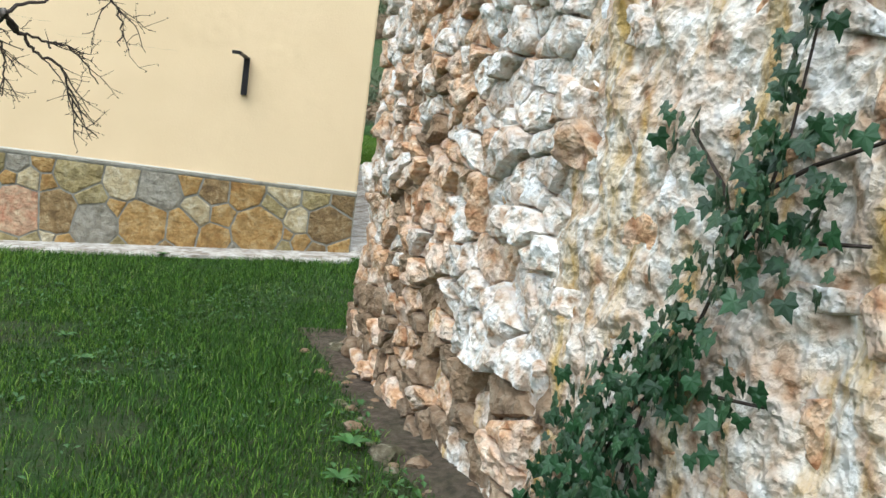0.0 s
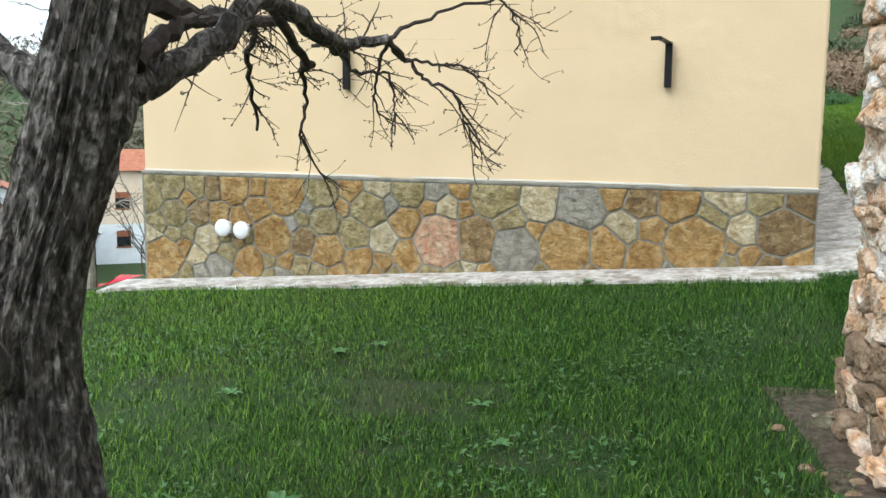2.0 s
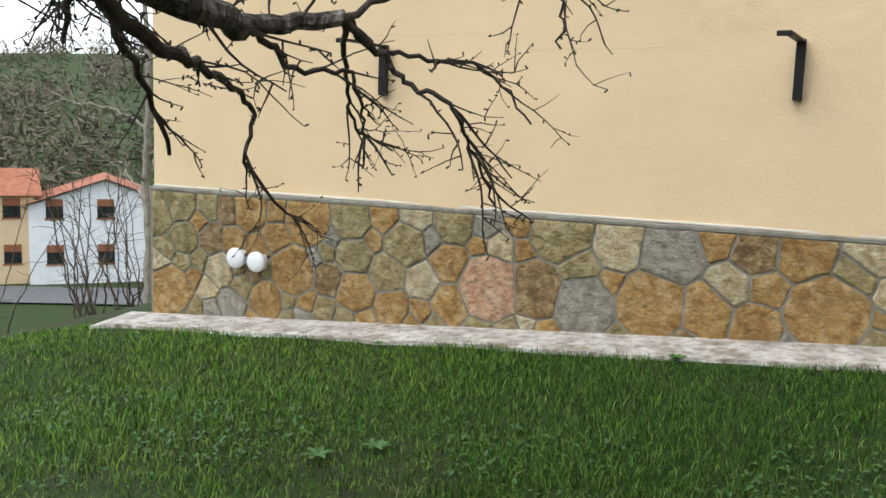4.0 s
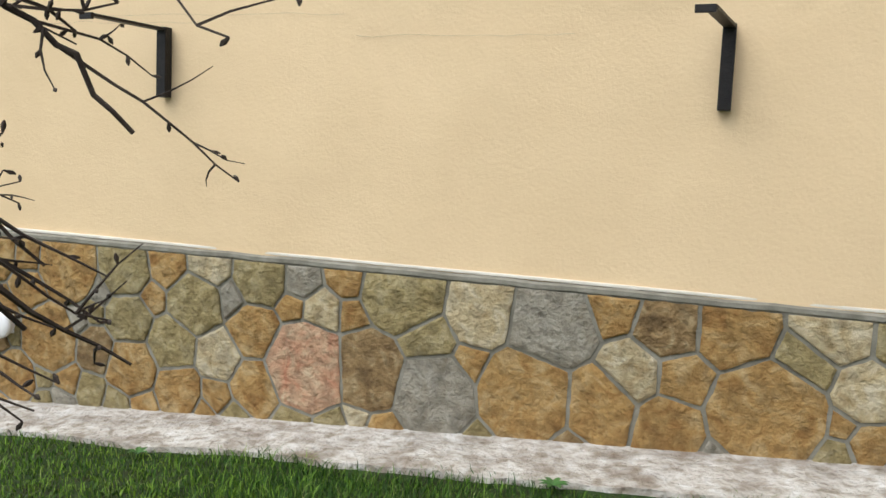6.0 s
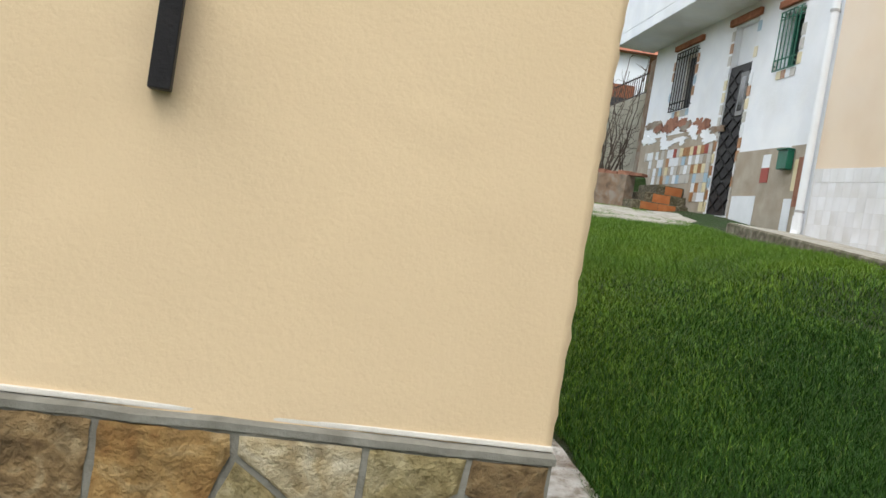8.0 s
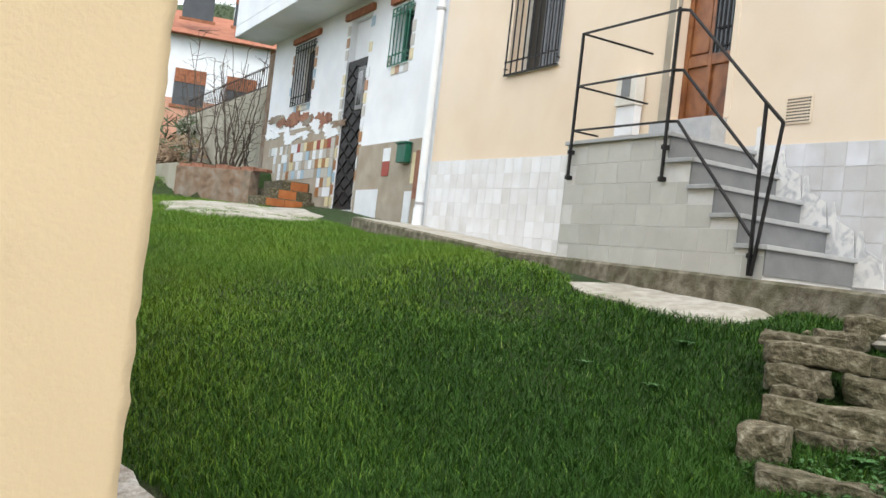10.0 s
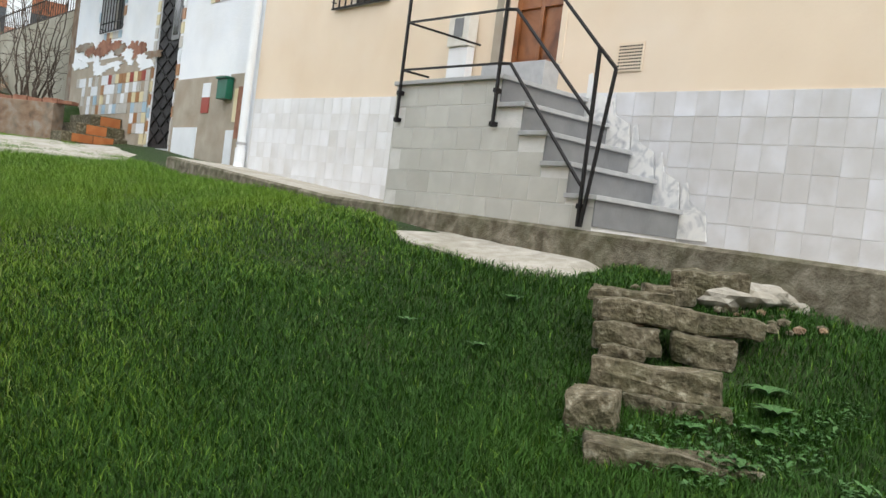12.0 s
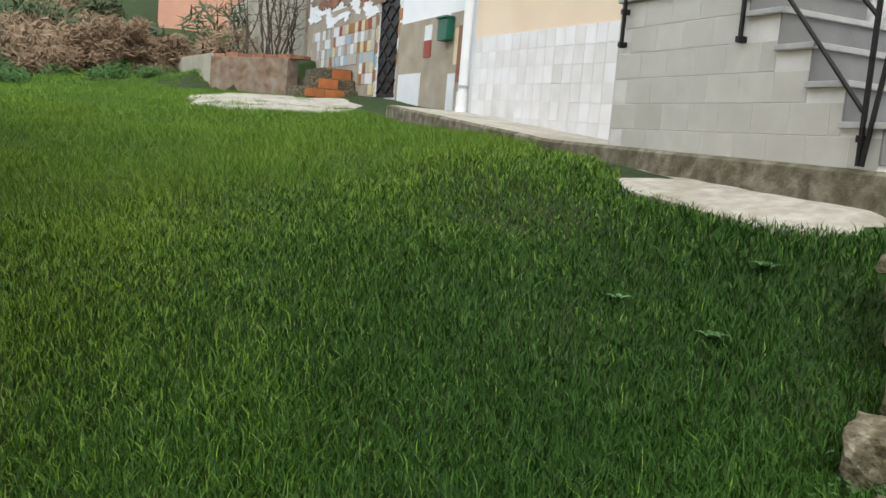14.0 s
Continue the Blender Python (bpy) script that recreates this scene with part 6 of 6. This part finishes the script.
def grass(name, x0, x1, y0, y1, density, h0, h1, label, bare, seed, focus, reach, simple=False):
    g = np.random.default_rng(seed)
    n = int((x1 - x0) * (y1 - y0) * density)
    x, y = g.uniform(x0, x1, n), g.uniform(y0, y1, n)
    off = np.hypot(x - focus[0], np.maximum(0, np.maximum(focus[1] - y, y - focus[2])))
    thin = 1 / (1 + (off / reach) ** 2)
    few = g.random(n) < thin
    x, y, thin = x[few], y[few], thin[few]
    n = len(x)
    keep = np.ones(n, bool)
    # clear of the house, its apron, the ruined wall, the ledge path and the steps
    keep &= ~((x > -5.1) & (x < 0.0) & (y > -0.40 + 0.05 * np.sin(x * 7)))
    keep &= ~((x > -0.1) & (x < 0.53 + 0.02 * y + 0.04 * np.sin(y * 6)) & (y > -0.30))
    rx = -0.15 - 0.125 * (y + 2.5)
    keep &= ~((y < -2.3) & (x > rx - 0.12 - 0.36 * g.random(n) ** 1.5))
    c7, s7 = math.cos(radians(7)), math.sin(radians(7))
    v, u = x * c7 - y * s7, x * s7 + y * c7
    keep &= v < LX - 0.06
    keep &= ~((u > 1.98) & (u < 4.4) & (v > LX - 0.52 * np.minimum(np.minimum(1, (4.5 - u) / 1.2), 0.4 + (u - 1.95) / 0.5) + 0.03 * np.sin(u * 9)))
    al, si = (x - 2.22) * 0.86 + (y - 0.36) * 0.51, (x - 2.22) * 0.51 - (y - 0.36) * 0.86
    keep &= ~((al > -0.02) & (al < 1.5) & (si > -0.05) & (si < 0.6) & (g.random(n) < 0.15))
    keep &= ~(((u - 10.8) / 1.7) ** 2 + ((v - 3.25) / 1.1) ** 2 < 0.38 + 0.9 * patchy(x * 2.6, y * 2.6))
    keep &= ~((u > 12.0) & (v > 3.0) & (u < 14.2) & ((u - 12.49) / 1.26 + (v - 3.85) / -0.9 < 2) & (v > 3.85 - 0.714 * (u - 12.49)))
    keep &= g.random(n) > bare * (patchy(x, y) > 0.30)
    keep &= ~((y < -2.2) & (x < -0.9) & (g.random(n) < 0.75 * np.clip(0.2 + 1.6 * patchy(x * 1.7 + 2, y * 1.7), 0, 1)))
    x, y, thin = x[keep], y[keep], thin[keep]
    n = len(x)
    z = gz(x, y)
    tall = 0.85 + 0.25 * np.sin(x * 3.3 + np.sin(y * 2.1)) * np.sin(y * 2.7)
    h = g.uniform(h0, h1, n) * tall * (0.6 + 0.8 * g.random(n))
    w = g.uniform(0.0008, 0.0018, n) * np.minimum(1.9, thin ** -0.4) * (1.7 if simple else 1.0)
    a = g.uniform(0, 2 * np.pi, n)
    lean = h * g.uniform(0.3, 1.4, n)
    la = a + np.pi / 2 + g.normal(0, 0.5, n)
    dx, dy = np.cos(a) * w, np.sin(a) * w
    lx_, ly_ = np.cos(la) * lean, np.sin(la) * lean
    lo0, lo1 = np.stack([x - dx, y - dy, z - 0.01], 1), np.stack([x + dx, y + dy, z - 0.01], 1)
    tip = np.stack([x + lx_, y + ly_, z + h * 0.95], 1)
    if simple:
        V, count, fan = np.stack([lo0, lo1, tip], 1), 1, np.array([0, 1, 2])
    else:
        mid0 = np.stack([x + dx * 0.8 + lx_ * 0.35, y + dy * 0.8 + ly_ * 0.35, z + h * 0.6], 1)
        mid1 = np.stack([x - dx * 0.8 + lx_ * 0.35, y - dy * 0.8 + ly_ * 0.35, z + h * 0.6], 1)
        V, count, fan = np.stack([lo0, lo1, mid0, mid1, tip], 1), 2, np.array([0, 1, 2, 3, 3, 2, 4])
    me = bpy.data.meshes.new(name)
    nv, nl = V.shape[1], len(fan)
    me.vertices.add(n * nv)
    me.vertices.foreach_set("co", V.ravel())
    loops = ((np.arange(n) * nv)[:, None] + fan).ravel()
    me.loops.add(n * nl)
    me.loops.foreach_set("vertex_index", loops.astype(np.int32))
    me.polygons.add(n * count)
    starts = ((np.arange(n) * nl)[:, None] + np.array([0, 4])[:count]).ravel()
    me.polygons.foreach_set("loop_start", starts.astype(np.int32))
    me.update(calc_edges=True)
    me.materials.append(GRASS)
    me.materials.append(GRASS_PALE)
    # In the meadow, near-dark to far-bright shading is put into blade colour by y.
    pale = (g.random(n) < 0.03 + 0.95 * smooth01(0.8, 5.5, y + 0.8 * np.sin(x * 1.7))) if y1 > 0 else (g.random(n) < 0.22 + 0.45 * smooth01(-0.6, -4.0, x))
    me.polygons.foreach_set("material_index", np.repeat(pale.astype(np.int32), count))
    return tagged(new(name, me), label, "grass", kind="stuff")


grass("lawn_grass", -7.0, 0.6, -6.5, -0.2, 14000, 0.018, 0.046, "short green winter grass with bare patches before the house", 0.45, 1, (-0.8, -6.0, -1.5), 2.4)
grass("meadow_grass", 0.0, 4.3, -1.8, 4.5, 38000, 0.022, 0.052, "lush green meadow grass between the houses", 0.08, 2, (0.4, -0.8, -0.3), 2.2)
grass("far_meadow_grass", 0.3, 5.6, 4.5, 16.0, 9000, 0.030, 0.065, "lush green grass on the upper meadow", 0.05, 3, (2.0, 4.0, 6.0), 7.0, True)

# ---- broad-leaved weeds in the grass ----
rng = random.Random(77)
WEED = material("dock_leaf", [(0.035, 0.105, 0.022), (0.065, 0.155, 0.04)], 8, 0.5, 0.2, 50, random_tint=0.25)


def rosette(x, y, s, n):
    e = thing("weed", Matrix.Translation((x, y, float(gz(x, y)))), "broad-leaved green weed growing in the grass", "weed", "weeds in the grass")
    for k in range(n):
        a = 2 * math.pi * k / n + rng.gauss(0, 0.25)
        bm = bmesh.new()
        rows = []
        for i in range(6):
            f = i / 5
            r = s * f
            z = 0.02 + s * (0.75 * f - 0.45 * f * f)
            w = s * 0.20 * math.sin(math.pi * min(0.98, 0.12 + f * 0.86))
            rows.append([bm.verts.new((math.cos(a) * r - math.sin(a) * q * w, math.sin(a) * r + math.cos(a) * q * w, z + abs(q) * w * 0.35)) for q in (-1, 0, 1)])
        for p0, p1 in zip(rows, rows[1:]):
            for q in range(2):
                bm.faces.new((p0[q], p0[q + 1], p1[q + 1], p1[q]))
        part("leaf", bm, WEED, e)


for x, y, s, n in ((2.77, 1.27, 0.075, 6), (2.77, 1.70, 0.07, 6), (-2.42, -1.9, 0.09, 8), (-2.25, -1.75, 0.08, 7), (-1.5, -2.6, 0.08, 6), (-1.32, -3.03, 0.07, 6), (-1.9, -3.6, 0.12, 7),
                   (2.9, 0.02, 0.12, 10), (3.05, 0.12, 0.12, 11), (2.62, 0.18, 0.08, 7), (2.5, -0.05, 0.09, 7), (2.35, 0.05, 0.08, 7), (2.75, 0.0, 0.10, 8), (3.35, 1.55, 0.10, 6), (-1.35, -0.44, 0.07, 8), (-2.9, -0.5, 0.06, 6), (-0.25, -4.1, 0.10, 8), (-0.3, -4.4, 0.09, 8), (-2.7, -2.5, 0.09, 6)):
    rosette(x, y, s * 0.75, n)


def ground_leaves(name, x0, x1, y0, y1, count, size, label, seed):
    """Small diamond leaves lying low in loose patches."""
    g = np.random.default_rng(seed)
    x, y = g.uniform(x0, x1, count), g.uniform(y0, y1, count)
    patch = np.sin(x * 3.1 + 1.7 * np.sin(y * 2.3)) * np.sin(y * 3.7 + 1.3 * np.sin(x * 2.9)) + 0.5 * np.sin(x * 9 + y * 7) * np.sin(y * 11 - x * 5)
    ok = (patch > 0.15) & (g.random(count) < 0.4 + 0.6 * patch) & (x < -0.30 - 0.125 * (y + 2.5)) if y1 < -0.3 else patch > 0.25
    x, y = x[ok], y[ok]
    n = len(x)
    z = gz(x, y) + g.uniform(0.008, 0.035, n)
    a, s_, up = g.uniform(0, 2 * np.pi, n), size * g.uniform(0.5, 1.3, n), g.uniform(-0.2, 0.7, n)
    ca, sa = np.cos(a) * s_, np.sin(a) * s_
    V = np.stack([np.stack([x, y, z], 1), np.stack([x + ca * 0.5 - sa * 0.35, y + sa * 0.5 + ca * 0.35, z + s_ * (up * 0.5 + 0.12)], 1),
                  np.stack([x + ca, y + sa, z + s_ * up], 1), np.stack([x + ca * 0.5 + sa * 0.35, y + sa * 0.5 - ca * 0.35, z + s_ * (up * 0.5 + 0.12)], 1)], 1)
    me = bpy.data.meshes.new(name)
    idx_ = (np.arange(n) * 4)[:, None]
    me.from_pydata(V.reshape(-1, 3).tolist(), [], np.concatenate([idx_ + np.array([0, 1, 2]), idx_ + np.array([0, 2, 3])], 0).tolist())
    me.materials.append(WEED)
    return tagged(new(name, me), label, "weeds", kind="stuff")


ground_leaves("lawn_weed", -4.2, 0.0, -6.2, -1.4, 15000, 0.024, "small broad-leaved weeds growing low in the lawn", 41)
ground_leaves("step_weed", 2.25, 3.3, -0.5, 0.6, 3200, 0.026, "small broad-leaved weeds round the garden steps", 42)
